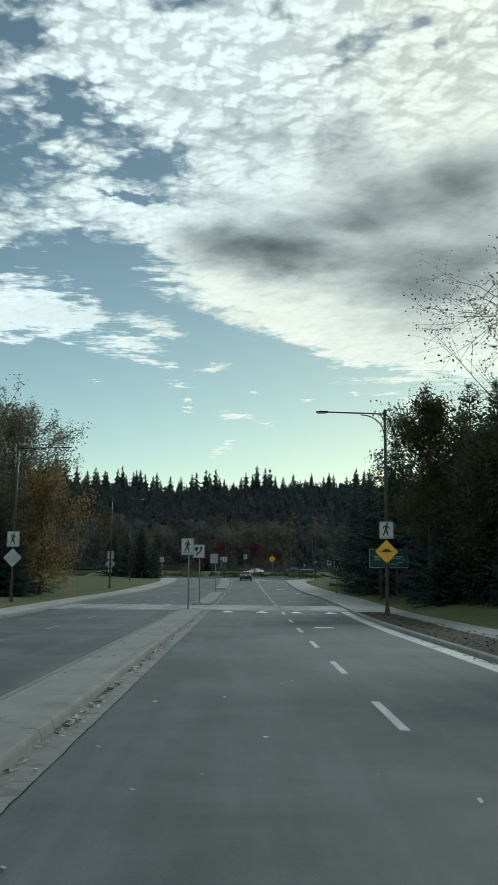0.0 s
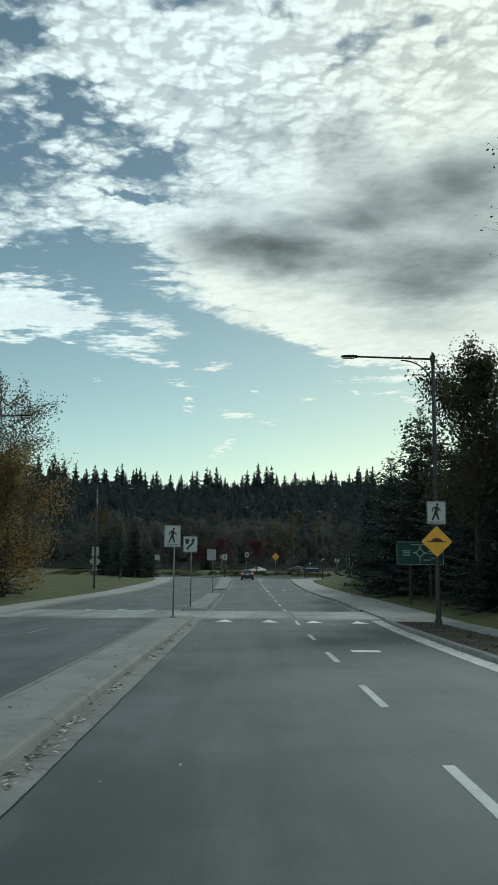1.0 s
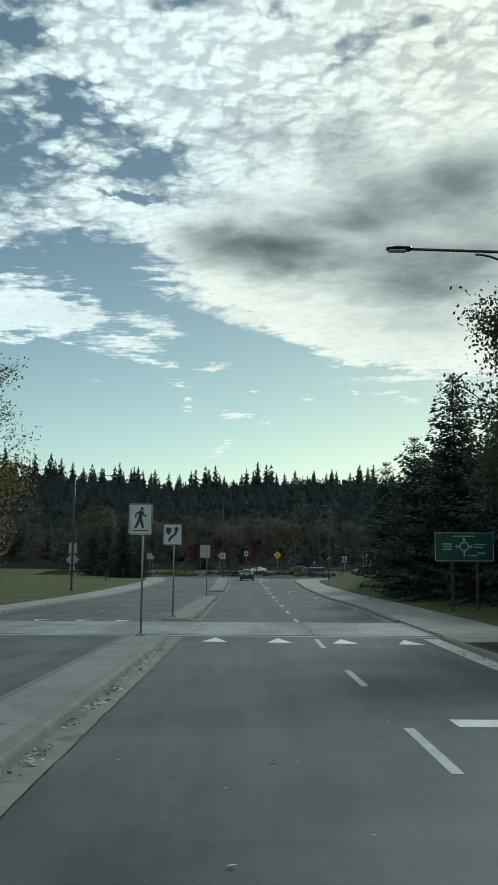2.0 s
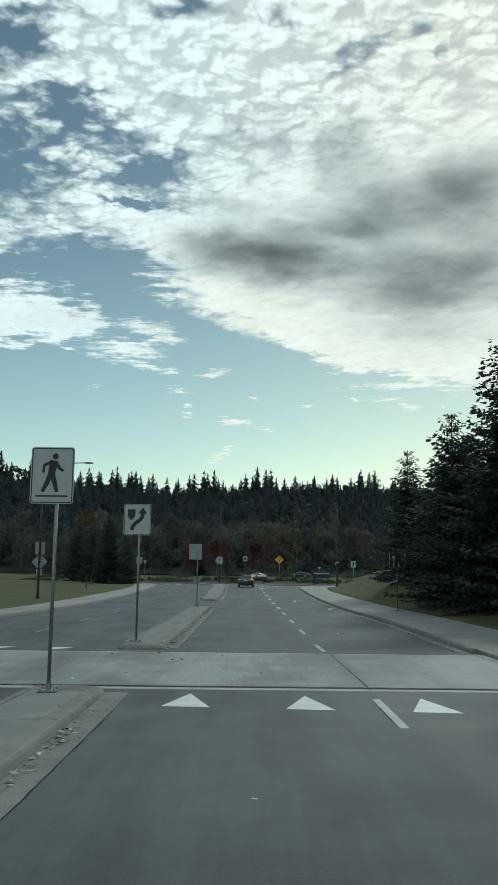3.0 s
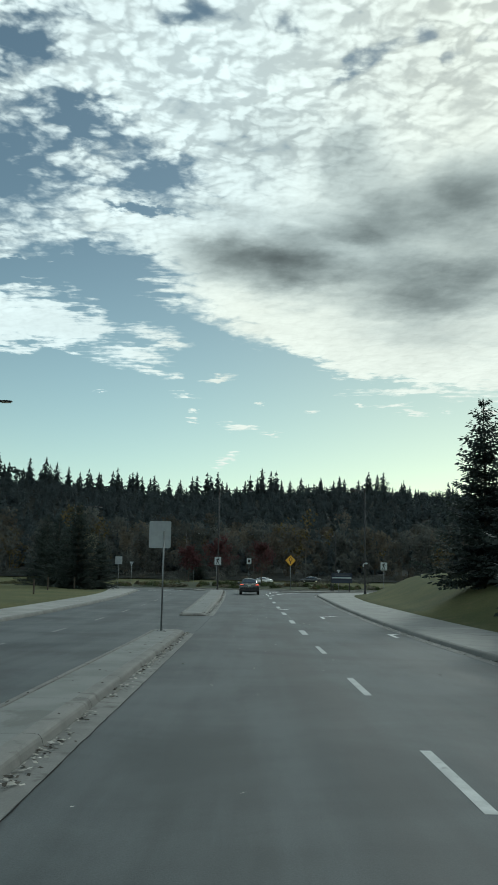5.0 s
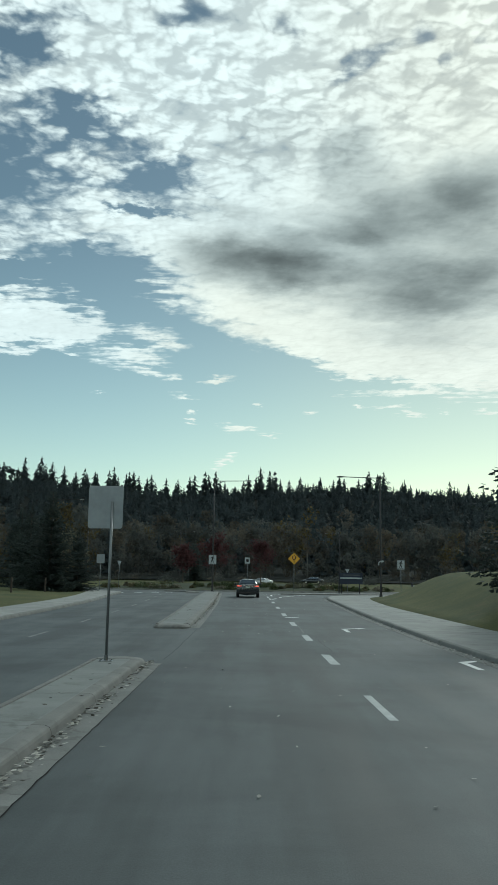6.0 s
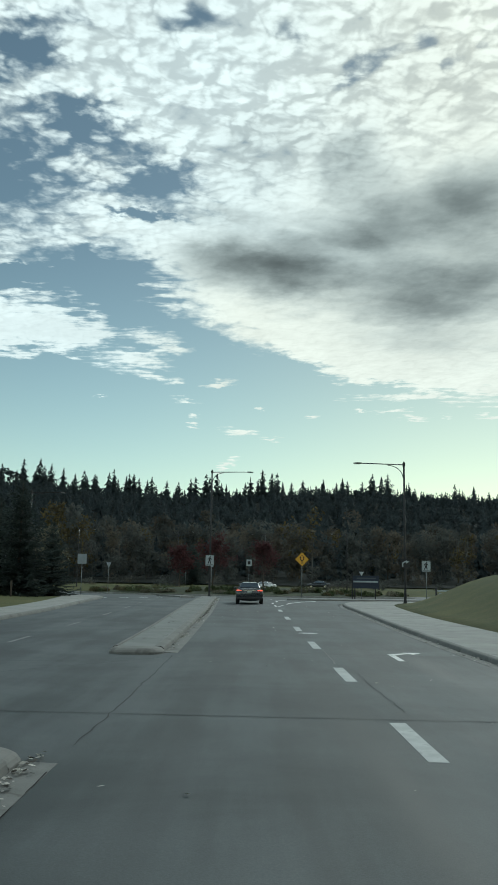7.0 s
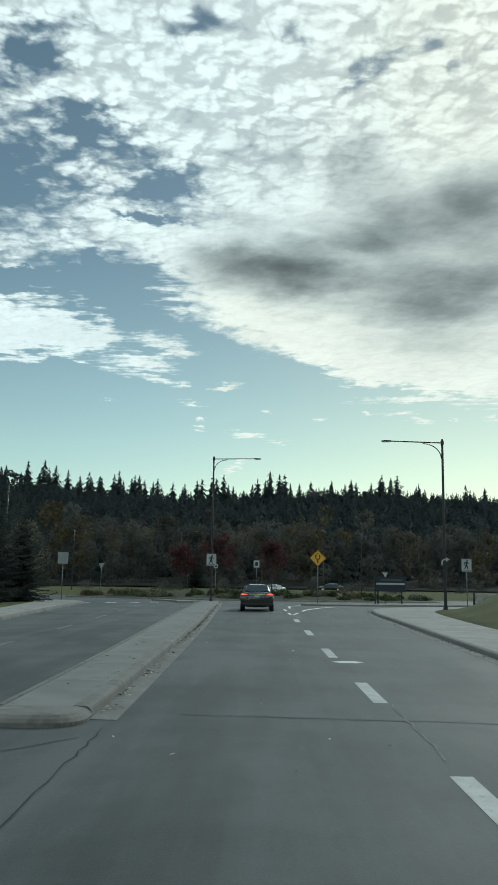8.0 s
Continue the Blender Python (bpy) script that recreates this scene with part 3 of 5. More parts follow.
sheet("road_circle", [[(HUB.x + r * math.cos(a), HUB.y + r * math.sin(a), gz(200) - 0.004) for a in (2 * math.pi * i / 96 for i in range(97))] for r in (24, 30, 36, 42, 46)],
               M_ASPHALT, label="asphalt lane circling the roundabout", category="road")
for x0, x1 in ((-400, -38), (38, 400)):
    sheet("side_road", [[(x0 + (x1 - x0) * k / 20, HUB.y + w, gz(200) - 0.006) for k in range(21)] for w in (-9, 0, 9)],
          M_ASPHALT, label="asphalt side road leading off the roundabout", category="road")


# ---- kerbs, walks, medians ----
def kerb_pieces(parent, edge, side, y0, y1, length=3.0, h=0.15, w=0.17, mat=None, lift=0.0):
    """Cast kerb stones with thin joints; side +1 where the walk lies to the right of the edge."""
    def section(y):
        x, z = edge(y), gz(y)
        return [(x, z - 0.1), (x, z + 0.02), (x + side * 0.022, z + h - 0.055), (x + side * 0.04, z + h - 0.024), (x + side * 0.072, z + h - 0.006), (x + side * 0.11, z + h + lift), (x + side * (w - 0.008), z + h + lift + 0.004), (x + side * w, z + h + lift - 0.006), (x + side * w, z - 0.1)]
    ys = steps(y0, y1, length)
    for a, b in zip(ys, ys[1:]):
        part("kerb_stone", prism_run(bmesh.new(), section, [a + 0.009, (a + b) / 2, b - 0.009]), mat or M_KERB, parent)


def slabs(parent, left, right, y0, y1, length, h, mat, across=1, name="slab"):
    ys = steps(y0, y1, length)
    for a, b in zip(ys, ys[1:]):
        for k in range(across):
            def section(y, k=k):
                l, r, z = left(y), right(y), gz(y)
                p, q = l + (r - l) * k / across + 0.004, l + (r - l) * (k + 1) / across - 0.004
                return [(p, z - 0.12), (p, z + h - 0.008), (p + 0.01, z + h), (q - 0.01, z + h), (q, z + h - 0.008), (q, z - 0.12)]
            part(name, prism_run(bmesh.new(), section, [a + 0.005, b - 0.005]), mat, parent)


def gutter(parent, inner, outer, y0, y1, mat=None):
    ys = steps(y0, y1, 6.0)
    for a, b in zip(ys, ys[1:]):
        def section(y):
            z = rz(y)
            return [(outer(y), z - 0.06), (outer(y), z + 0.004), (inner(y), z + 0.014), (inner(y), z - 0.06)]
        part("gutter_slab", prism_run(bmesh.new(), section, [a + 0.004, b - 0.004]), mat or M_GUTTER, parent)


def median(y0, y1, label, nose_near, nose_far):
    m = thing("median", label, "traffic island", kind="structure")
    ya, yb = y0 + (0.9 if nose_near else 0), y1 - (0.9 if nose_far else 0)
    kerb_pieces(m, MED_R, -1, ya, yb, 3.0, 0.15, 0.27)
    kerb_pieces(m, lambda y: MED_L(y) - 0.03, 1, ya, yb)
    slabs(m, lambda y: MED_L(y) + 0.145, lambda y: MED_R(y) - 0.278, ya, yb, 3.0, 0.142, M_MEDIAN)
    gutter(m, MED_R, lambda y: MED_R(y) + 0.36, max(y0 + 0.7, -20), y1 - 0.35)
    for yn, s, wanted in ((ya, -1, nose_near), (yb, 1, nose_far)):
        if not wanted:
            continue
        l, r, z = MED_L(yn) - 0.03, MED_R(yn), gz(yn)
        out = [(r, yn)] + [(r - 0.5 + 0.5 * math.cos(radians(a)), yn + s * (0.4 + 0.5 * math.sin(radians(a)))) for a in range(0, 91, 15)]
        out += [(l + 0.5 - 0.5 * math.sin(radians(a)), yn + s * (0.4 + 0.5 * math.cos(radians(a)))) for a in range(0, 91, 15)] + [(l, yn)]
        mid = Vector(((l + r) / 2, yn))
        bm = bmesh.new()
        loops = []
        for inset, h in ((0.0, -0.1), (0.0, 0.045), (0.05, 0.09), (0.14, 0.128), (0.30, 0.148)):
            loops.append([bm.verts.new((x + (mid.x - x) * inset, y + (mid.y - y) * inset, z + h)) for x, y in out])
        for a, b in zip(loops, loops[1:]):
            for i in range(len(a)):
                j = (i + 1) % len(a)
                bm.faces.new((a[i], a[j], b[j], b[i]))
        bm.faces.new(loops[-1])
        bmesh.ops.recalc_face_normals(bm, faces=bm.faces)
        part("nose", bm, M_KERB, m)
    return m


median(-60, 50.85, "long concrete median with kerbs and leaf-filled gutter", False, True)
median(59.5, 92.3, "concrete median between crossing and gap with kerbs", True, True)
median(105.1, 171.8, "concrete median leading to the roundabout with kerbs", True, True)

walk_r = thing("pavement_right", "pale concrete footpath with kerb beside the lawn", "pavement", kind="structure")
kerb_pieces(walk_r, KERB_R, 1, TABLE[1] + 1.0, 162, 3.0)
slabs(walk_r, lambda y: KERB_R(y) + 0.175, WALK_R, TABLE[0] - 3.0, 163, 1.8, 0.146, M_CONCRETE)
kerb_pieces(walk_r, KERB_R, 1, -30, TABLE[0] - 1.0, 3.0)
# this nearer stretch takes darker concrete, painting in the shade of the trees
slabs(walk_r, lambda y: WALK_R(y) - 1.6 + 0.4 * ease((y - 30) / 16), WALK_R, -30, TABLE[0] - 3.0, 1.8, 0.135, M_MEDIAN)
gutter(walk_r, lambda y: KERB_R(y), lambda y: KERB_R(y) - 0.45, -30, TABLE[0] - 0.6, M_GUTTER_PALE)
gutter(walk_r, lambda y: KERB_R(y), lambda y: KERB_R(y) - 0.28, TABLE[1] + 1.2, 158)
verge = sheet("verge", [[(KERB_R(y) + 0.16 + (WALK_R(y) - 1.6 + 0.4 * ease((y - 30) / 16) - KERB_R(y) - 0.14) * k / 5, y, gz(y) + 0.12 + 0.03 * math.sin(math.pi * k / 5)) for k in range(6)] for y in steps(-30, TABLE[0] - 3.02, 2)],
              M_DIRT, label="bare earth verge with dry grass and leaves", category="verge")
walk_l = thing("pavement_left", "pale concrete footpath with kerb beside the park", "pavement", kind="structure")
kerb_pieces(walk_l, KERB_L, -1, -30, 172, 3.0)
slabs(walk_l, WALK_L, lambda y: KERB_L(y) - 0.175, -30, 172, 1.8, 0.146, M_CONCRETE)

# the raised crossing: brushed concrete slabs, a pale edge strip before and behind
crossing = thing("raised_crossing", "raised brushed concrete crossing across both carriageways", "crossing", kind="structure")
joints_x = [-12.9, -10.8, -6.6, -3.4, 2.38, 6.1, 8.9]
for a, b in zip(joints_x, joints_x[1:]):
    for c, d in ((TABLE[0] + 0.46, 53.8), (53.8, TABLE[1])):
        bm = bmesh.new()
        box(bm, a + 0.006, b - 0.006, c + 0.006, d - 0.006, -0.1, 0.06, 0.008)
        part("slab", bm, M_TABLE, crossing)
    bm = bmesh.new()
    box(bm, a + 0.004, b - 0.004, TABLE[0], TABLE[0] + 0.26, -0.1, 0.053, 0.008)
    part("edge_strip", bm, M_EDGE, crossing, "pale concrete edge strip")
    bm = bmesh.new()
    box(bm, a + 0.004, b - 0.004, TABLE[1] + 0.004, TABLE[1] + 0.2, -0.1, 0.055, 0.008)
    part("edge_strip", bm, M_EDGE, crossing, "pale concrete edge strip")


# ---- painted markings ----
def marking(points, name="road_marking", label="worn white paint on asphalt", mat=None, group="", lift=0.004):
    bm = bmesh.new()
    top = [bm.verts.new((x, y, rz(y) + lift)) for x, y in points]
    bm.faces.new(top)
    bmesh.ops.triangulate(bm, faces=bm.faces[:])
    bm.normal_update()
    for f in bm.faces:
        if f.normal.z < 0:
            f.normal_flip()
    ob = part(name, bm, mat or M_PAINT)
    return tagged(ob, label, "road marking", group, "structure")


def bar(x, y0, y1, w, **more):
    return marking([(x - w / 2, y0), (x + w / 2, y0), (x + w / 2, y1), (x - w / 2, y1)], **more)


LANE = bend((0, 2.22), (28, 2.21), (35, 2.24), (48, 2.31), (62, 2.32), (80, 2.40), (90, 2.45), (95, 2.48), (103, 2.41), (111, 2.36), (118, 2.30), (136, 2.24))
for top in (14.9, 21.45, 28.05, 34.9, 41.8, 50.1):
    bar(LANE(top), top - 2.6, top, 0.13, label="short white lane dash on asphalt", group="lane dashes", mat=M_DASH)
for top in (62.2, 69.9, 77.7, 86.7):
    bar(LANE(top), top - 2.8, top, 0.13, label="short white lane dash on asphalt", group="lane dashes", mat=M_DASH)
for top in (95.05, 102.75, 110.6, 118.4, 126.5, 135.0):
    bar(LANE(top), top - 2.7, top, 0.23, label="broad white lane dash on asphalt", group="broad lane dashes", mat=M_DASH)
for x in (-0.68, 1.19, 3.05, 4.9):
    skew = -0.08 * (x - 0.25)
    marking([(x - 0.37, 49.12 + skew), (x + 0.37, 49.06 + skew), (x, 50.42 + skew)], label="white triangle painted before the raised crossing", group="hump triangles")
for x in (-8.1, -6.4, -4.8):
    marking([(x - 0.37, 60.2), (x + 0.37, 60.2), (x, 58.9)], label="white triangle painted before the raised crossing", group="hump triangles")
for y in steps(8, 150, 8.4):
    bar((KERB_L(y) + MED_L(y)) / 2 + 0.05, y, y + 2.6, 0.12, label="faded white lane dash on asphalt", group="far lane dashes", mat=M_FADED)
# turn arrows in the right lane
def arrow(x, y, s=1.0, flip=1):
    marking([(x - 0.08, y), (x + 0.08, y), (x + 0.08, y + 1.6), (x + flip * 0.55, y + 2.2), (x + flip * 0.45, y + 2.32), (x - 0.08, y + 1.9)], label="white turn arrow shaft on asphalt")
    marking([(x + flip * 0.42, y + 2.55), (x + flip * 0.95, y + 2.5), (x + flip * 0.62, y + 1.9)], label="white turn arrow head on asphalt")


arrow(4.2, 104.6)
bar(3.28, 35.0, 35.6, 0.75, label="worn white patch of paint on asphalt")
arrow(5.7, 91.6)
marking([(2.16, 114.6), (2.36, 114.36), (2.72, 114.36), (2.92, 114.6), (2.72, 114.84), (2.36, 114.84)], label="white cross bar on asphalt")
# the edge lines that fork before the splitter island
marking([(2.15, 140.0), (2.3, 140.0), (2.25, 148.2), (2.6, 165.0), (2.45, 165.0), (2.1, 148.2)], label="white edge line bending round the entry")
marking([(2.3, 139.9), (2.42, 139.9), (3.55, 148.0), (4.85, 153.6), (6.2, 157.6), (6.0, 157.9), (4.7, 153.9), (3.38, 148.3)], label="white edge line curving beside the splitter island")
marking([(2.55, 151.0), (2.7, 151.0), (2.85, 157.0), (3.9, 162.0), (3.75, 162.2), (2.68, 157.2)], label="thin white line along the splitter nose")
for x, y in ((-12.2, 158.8), (-10.7, 161.85), (-9.27, 164.9), (-8.1, 168.6)):
    bar(x, y - 0.7, y + 0.8, 0.8, label="white yield block across the entry", group="yield blocks")


def seam(points, w, mat, label, wobble=0.03, lift=0.007, rng=random.Random(4)):
    pts = []
    for (xa, ya), (xb, yb) in zip(points, points[1:]):
        n = max(2, int(math.hypot(xb - xa, yb - ya) / 0.3))
        pts += [(xa + (xb - xa) * k / n + rng.uniform(-wobble, wobble), ya + (yb - ya) * k / n + rng.uniform(-wobble, wobble)) for k in range(n)]
    bm = bmesh.new()
    d = (Vector(points[-1]) - Vector(points[0])).normalized()
    side = Vector((-d.y, d.x))
    prev = None
    for x, y in pts:
        ww = w * rng.uniform(0.5, 1.2) / 2
        pair = [bm.verts.new((x + s * side.x * ww, y + s * side.y * ww, gz(y) + lift)) for s in (-1, 1)]
        if prev:
            f = bm.faces.new((prev[0], prev[1], pair[1], pair[0]))
        prev = pair
    bm.normal_update()
    for f in bm.faces:
        if f.normal.z < 0:
            f.normal_flip()
    return tagged(part("road_seam", bm, mat), label, "road crack", "", "structure")


seam([(2.36, 61.9), (2.36, 66.8)], 0.03, M_PALE, "thin pale crack along the lane line")
seam([(2.45, 103.5), (2.5, 108.0)], 0.035, M_PALE, "thin pale crack along the lane line")
seam([(-0.7, 106.4), (6.9, 105.8)], 0.035, M_SEAM, "dark tar seam across the lanes")
seam([(-9.8, 94.0), (-1.5, 104.7)], 0.022, M_SEAM, "dark tar seam across the gap in the median")
seam([(-9.8, 102.5), (-2.4, 103.3)], 0.022, M_SEAM, "dark tar seam across the gap in the median")
seam([(-1.62, 93.0), (-1.5, 105.5)], 0.025, M_SEAM, "dark tar seam between the median ends")
seam([(2.75, 96.0), (2.7, 102.0)], 0.02, M_SEAM, "dark tar seam along the lanes")
seam([(-3.42, 8.0), (-3.46, 49.5)], 0.05, M_TAR, "dark joint between asphalt and median kerb")
seam([(-1.70, 2.0), (-1.70, 50.4)], 0.016, M_TAR, "dark joint between asphalt and gutter", 0.012)
seam([(-1.58, 60.0), (-1.60, 91.8)], 0.016, M_TAR, "dark joint between asphalt and gutter", 0.012)
seam([(-10.4, 51.36), (-3.5, 51.36)], 0.19, M_TAR, "dark sunken joint before the raised crossing", 0.015, 0.049)
seam([(-3.5, 51.36), (5.9, 51.36)], 0.19, M_TAR, "dark sunken joint before the raised crossing", 0.015, 0.049)
seam([(-10.6, 58.52), (6.1, 58.52)], 0.10, M_TAR, "dark joint behind the raised crossing", 0.015, 0.052)
seam([(2.38, 51.5), (2.38, 58.2)], 0.022, M_TAR, "dark joint between the crossing slabs", 0.006, 0.064)
seam([(-9.6, 95.7), (6.4, 95.2)], 0.035, M_SEAM, "dark tar seam across all the lanes", 0.012)


# ---- street lamps ----
def street_lamp(x, y, h, reach, side, label, z=None, group="street lamps"):
    """A dark tapered pole with a level arm, a curved brace and a flat head; side +1: the arm points right."""
    base = land(x, y) if z is None else z
    t = thing("street_lamp", label, "street lamp", pose(x, y, base - 0.02), group)
    part("pole", tube(bmesh.new(), [(0, 0, 0), (0, 0, 0.35), (0, 0, h * 0.5), (0, 0, h)], [0.115, 0.10, 0.085, 0.07], 12), M_POLE, t, smooth=True)
    bm = bmesh.new()
    box(bm, -0.2, 0.2, -0.2, 0.2, 0, 0.04, 0.01)
    tube(bm, [(0, 0, 0.04), (0, 0, 0.25)], [0.15, 0.13], 12)
    part("base_plate", bm, M_POLE, t)
    bm = bmesh.new()
    tube(bm, [(0, 0, h - 0.28), (0, 0, h - 0.02)], 0.105, 12)
    tube(bm, [(0, 0, h - 0.02), (0, 0, h + 0.04), (0, 0, h + 0.1)], [0.04, 0.07, 0.03], 8)
    part("pole_cap", bm, M_POLE, t)
    za = h - 0.16
    part("arm", tube(bmesh.new(), [(0, 0, za), (side * (reach - 0.6), 0, za + 0.07)], [0.042, 0.036], 8), M_POLE, t, smooth=True)
    pts = [(side * (0.08 + 1.15 * (1 - math.cos(radians(a)))), 0, za - 1.0 + 0.94 * math.sin(radians(a))) for a in range(0, 91, 10)]
    part("brace", tube(bmesh.new(), pts, 0.03, 8), M_POLE, t, smooth=True)
    head = tube(bmesh.new(), [(side * (reach - 0.66), 0, za + 0.07), (side * (reach - 0.6), 0, za + 0.075), (side * (reach - 0.3), 0, za + 0.08), (side * reach, 0, za + 0.07)], [0.06, 0.10, 0.11, 0.07], 8)
    bmesh.ops.scale(head, vec=(1, 1.5, 0.55), space=Matrix.Translation((0, 0, -za - 0.07)), verts=head.verts)
    hd = part("lamp_head", head, M_POLE, t)
    bm = bmesh.new()
    box(bm, min(side * (reach - 0.5), side * (reach - 0.06)), max(side * (reach - 0.5), side * (reach - 0.06)), -0.1, 0.1, za - 0.0, za + 0.03, 0.005)
    part("lens", bm, M_LENS, hd)
    return t


street_lamp(7.36, 45.4, 10.32, 3.55, -1, "dark street lamp beside the raised crossing", 0.16)
street_lamp(12.1, 148.6, 10.6, 3.85, -1, "dark street lamp on the mown mound by the footpath")
street_lamp(-3.48, 170.9, 12.65, 4.2, 1, "dark street lamp at the end of the median", gz(171) + 0.14)
street_lamp(-14.95, 101.0, 10.2, 3.7, 1, "dark street lamp in the lawn beside the footpath")
street_lamp(-14.7, 58.0, 10.1, 3.5, 1, "dark street lamp beside the raised crossing")
street_lamp(-22.0, 172.0, 10.5, 3.5, 1, "dark street lamp at the roundabout")
for x, y in ((-14.0, 262.0), (20.0, 258.0), (4.0, 276.0), (-32.0, 250.0)):
    street_lamp(x, y, 11.0, 3.2, -1 if x > 0 else 1, "distant dark street lamp beyond the roundabout")


# ---- signs ----
def post_round(parent, x, y, z0, z1, r=0.03, mat=None, foot=True):
    part("post", tube(bmesh.new(), [(x, y, z0), (x, y, z1)], r, 10), mat or M_GALV, parent, smooth=True)
    if foot:
        bm = bmesh.new()
        tube(bm, [(x, y, z0), (x, y, z0 + 0.14)], 0.045, 10)
        box(bm, x - 0.15, x + 0.15, y - 0.15, y + 0.15, z0, z0 + 0.025, 0.006)
        for sx in (-1, 1):
            for sy in (-1, 1):
                tube(bm, [(x + sx * 0.11, y + sy * 0.11, z0 + 0.02), (x + sx * 0.11, y + sy * 0.11, z0 + 0.05)], 0.016, 6)
        part("foot_plate", bm, M_GALV, parent)


def crossing_plate(parent, w, h, cx, cz, y, name="plate"):
    """White board with a black border and a striding pictogram of plain bars over a ground line."""
    p = part(name, plate(bmesh.new(), rounded(w, h, 0.05, cx, cz), y, y + 0.004), M_WHITE, parent)
    part("border", ring(bmesh.new(), rounded(w - 0.03, h - 0.03, 0.04, cx, cz), rounded(w - 0.06, h - 0.06, 0.03, cx, cz), y - 0.003, y - 0.0005), M_BLACK, p)
    u = w / 0.68
    def strip(pts, ws):
        left, right = [], []
        for k, (a, b) in enumerate(pts):
            d = Vector(pts[min(k + 1, len(pts) - 1)]) - Vector(pts[max(k - 1, 0)])
            nrm = Vector((-d.y, d.x)).normalized() * ws[k] * u / 2
            left.append((cx + a * u + nrm.x, cz + b * u + nrm.y))
            right.append((cx + a * u - nrm.x, cz + b * u - nrm.y))
        return left + right[::-1]
    bm = bmesh.new()
    plate(bm, [(cx + (0.04 + 0.048 * math.cos(a)) * u, cz + (0.30 + 0.05 * math.sin(a)) * u) for a in (2 * math.pi * i / 14 for i in range(14))], y - 0.003, y - 0.0005)
    plate(bm, strip([(0.02, 0.235), (0.0, 0.12), (-0.02, -0.01)], [0.13, 0.12, 0.11]), y - 0.0031, y - 0.0005)
    plate(bm, strip([(-0.03, 0.02), (-0.08, -0.12), (-0.15, -0.26)], [0.08, 0.075, 0.055]), y - 0.0032, y - 0.0005)
    plate(bm, strip([(0.0, 0.02), (0.04, -0.12), (0.08, -0.26)], [0.085, 0.075, 0.055]), y - 0.0033, y - 0.0005)
    plate(bm, strip([(-0.02, 0.21), (-0.13, 0.16), (-0.145, 0.04)], [0.055, 0.05, 0.04]), y - 0.0034, y - 0.0005)
    plate(bm, strip([(0.05, 0.21), (0.1, 0.12), (0.17, 0.07)], [0.055, 0.05, 0.04]), y - 0.0035, y - 0.0005)
    part("symbol", bm, M_BLACK, p)
    bm = bmesh.new()
    plate(bm, rounded(0.5 * u, 0.025 * u, 0.008, cx, cz - 0.325 * u), y - 0.003, y - 0.0005)
    part("ground_bar", bm, M_BLACK, p)
    return p


def diamond_plate(parent, half, cx, cz, y, face, border=True):
    sq = turned(rounded(half * 1.414, half * 1.414, 0.05), 45, cx, cz)
    p = part("diamond_plate", plate(bmesh.new(), sq, y, y + 0.004), face, parent)
    if border:
        part("border", ring(bmesh.new(), turned(rounded(half * 1.414 - 0.03, half * 1.414 - 0.03, 0.045), 45, cx, cz), turned(rounded(half * 1.414 - 0.06, half * 1.414 - 0.06, 0.035), 45, cx, cz), y - 0.003, y - 0.0005), M_BLACK, p)
    return p


def hump_plate(parent, half, cx, cz, y):
    p = diamond_plate(parent, half, cx, cz, y, M_YELLOW, False)
    out = [(-0.36, -0.03), (0.36, -0.03), (0.36, 0.0), (0.22, 0.01)] + [(0.2 * math.cos(radians(a)), 0.01 + 0.115 * math.sin(radians(a))) for a in range(10, 171, 16)] + [(-0.22, 0.01), (-0.36, 0.0)]
    part("symbol", plate(bmesh.new(), [(cx + a * half / 0.57, cz + b * half / 0.57) for a, b in out], y - 0.003, y - 0.0005), M_BLACK, p)
    return p


def ribbon(pts, ws):
    left, right = [], []
    for k, (a, b) in enumerate(pts):
        d = Vector(pts[min(k + 1, len(pts) - 1)]) - Vector(pts[max(k - 1, 0)])
        nrm = Vector((-d.y, d.x)).normalized() * ws / 2
        left.append((a + nrm.x, b + nrm.y))
        right.append((a - nrm.x, b - nrm.y))
    return left + right[::-1]


def sign(name, label, x, y, z=None, group=""):
    base = land(x, y) if z is None else z
    return thing(name, label, "road sign", pose(x, y, base), group)


MZ = 0.148
# striding-figure sign on the median, before the crossing
s = sign("crossing_sign", "white pedestrian crossing sign on galvanised post in the median", -2.86, 49.7, MZ)
post_round(s, 0.0, 0.05, 0, 3.6)
crossing_plate(s, 0.70, 0.92, -0.08, 3.39, 0.0)
# keep-right sign on the median beyond the crossing
s = sign("keep_right_sign", "white passing sign with curved black arrow on the median", -2.80, 60.5, MZ)
post_round(s, 0.0, 0.05, 0, 3.78)
p = part("plate", plate(bmesh.new(), rounded(0.77, 0.88, 0.05, -0.06, 3.39), 0.0, 0.004), M_WHITE, s)
part("border", ring(bmesh.new(), rounded(0.74, 0.85, 0.04, -0.06, 3.39), rounded(0.71, 0.82, 0.03, -0.06, 3.39), -0.003, -0.0005), M_BLACK, p)
bm = bmesh.new()
plate(bm, [(-0.06 + a, 3.39 + b) for a, b in ((-0.28, 0.29), (-0.06, 0.29), (-0.06, 0.13), (-0.09, 0.05), (-0.17, -0.02), (-0.25, 0.05), (-0.28, 0.13))], -0.003, -0.0005)
part("shield", bm, M_BLACK, p)
bm = bmesh.new()
plate(bm, ribbon([(-0.06 + a, 3.39 + b) for a, b in ((-0.15, -0.3), (-0.13, -0.2), (-0.06, -0.11), (0.06, -0.02), (0.13, 0.06), (0.15, 0.15), (0.15, 0.2))], 0.105), -0.003, -0.0005)
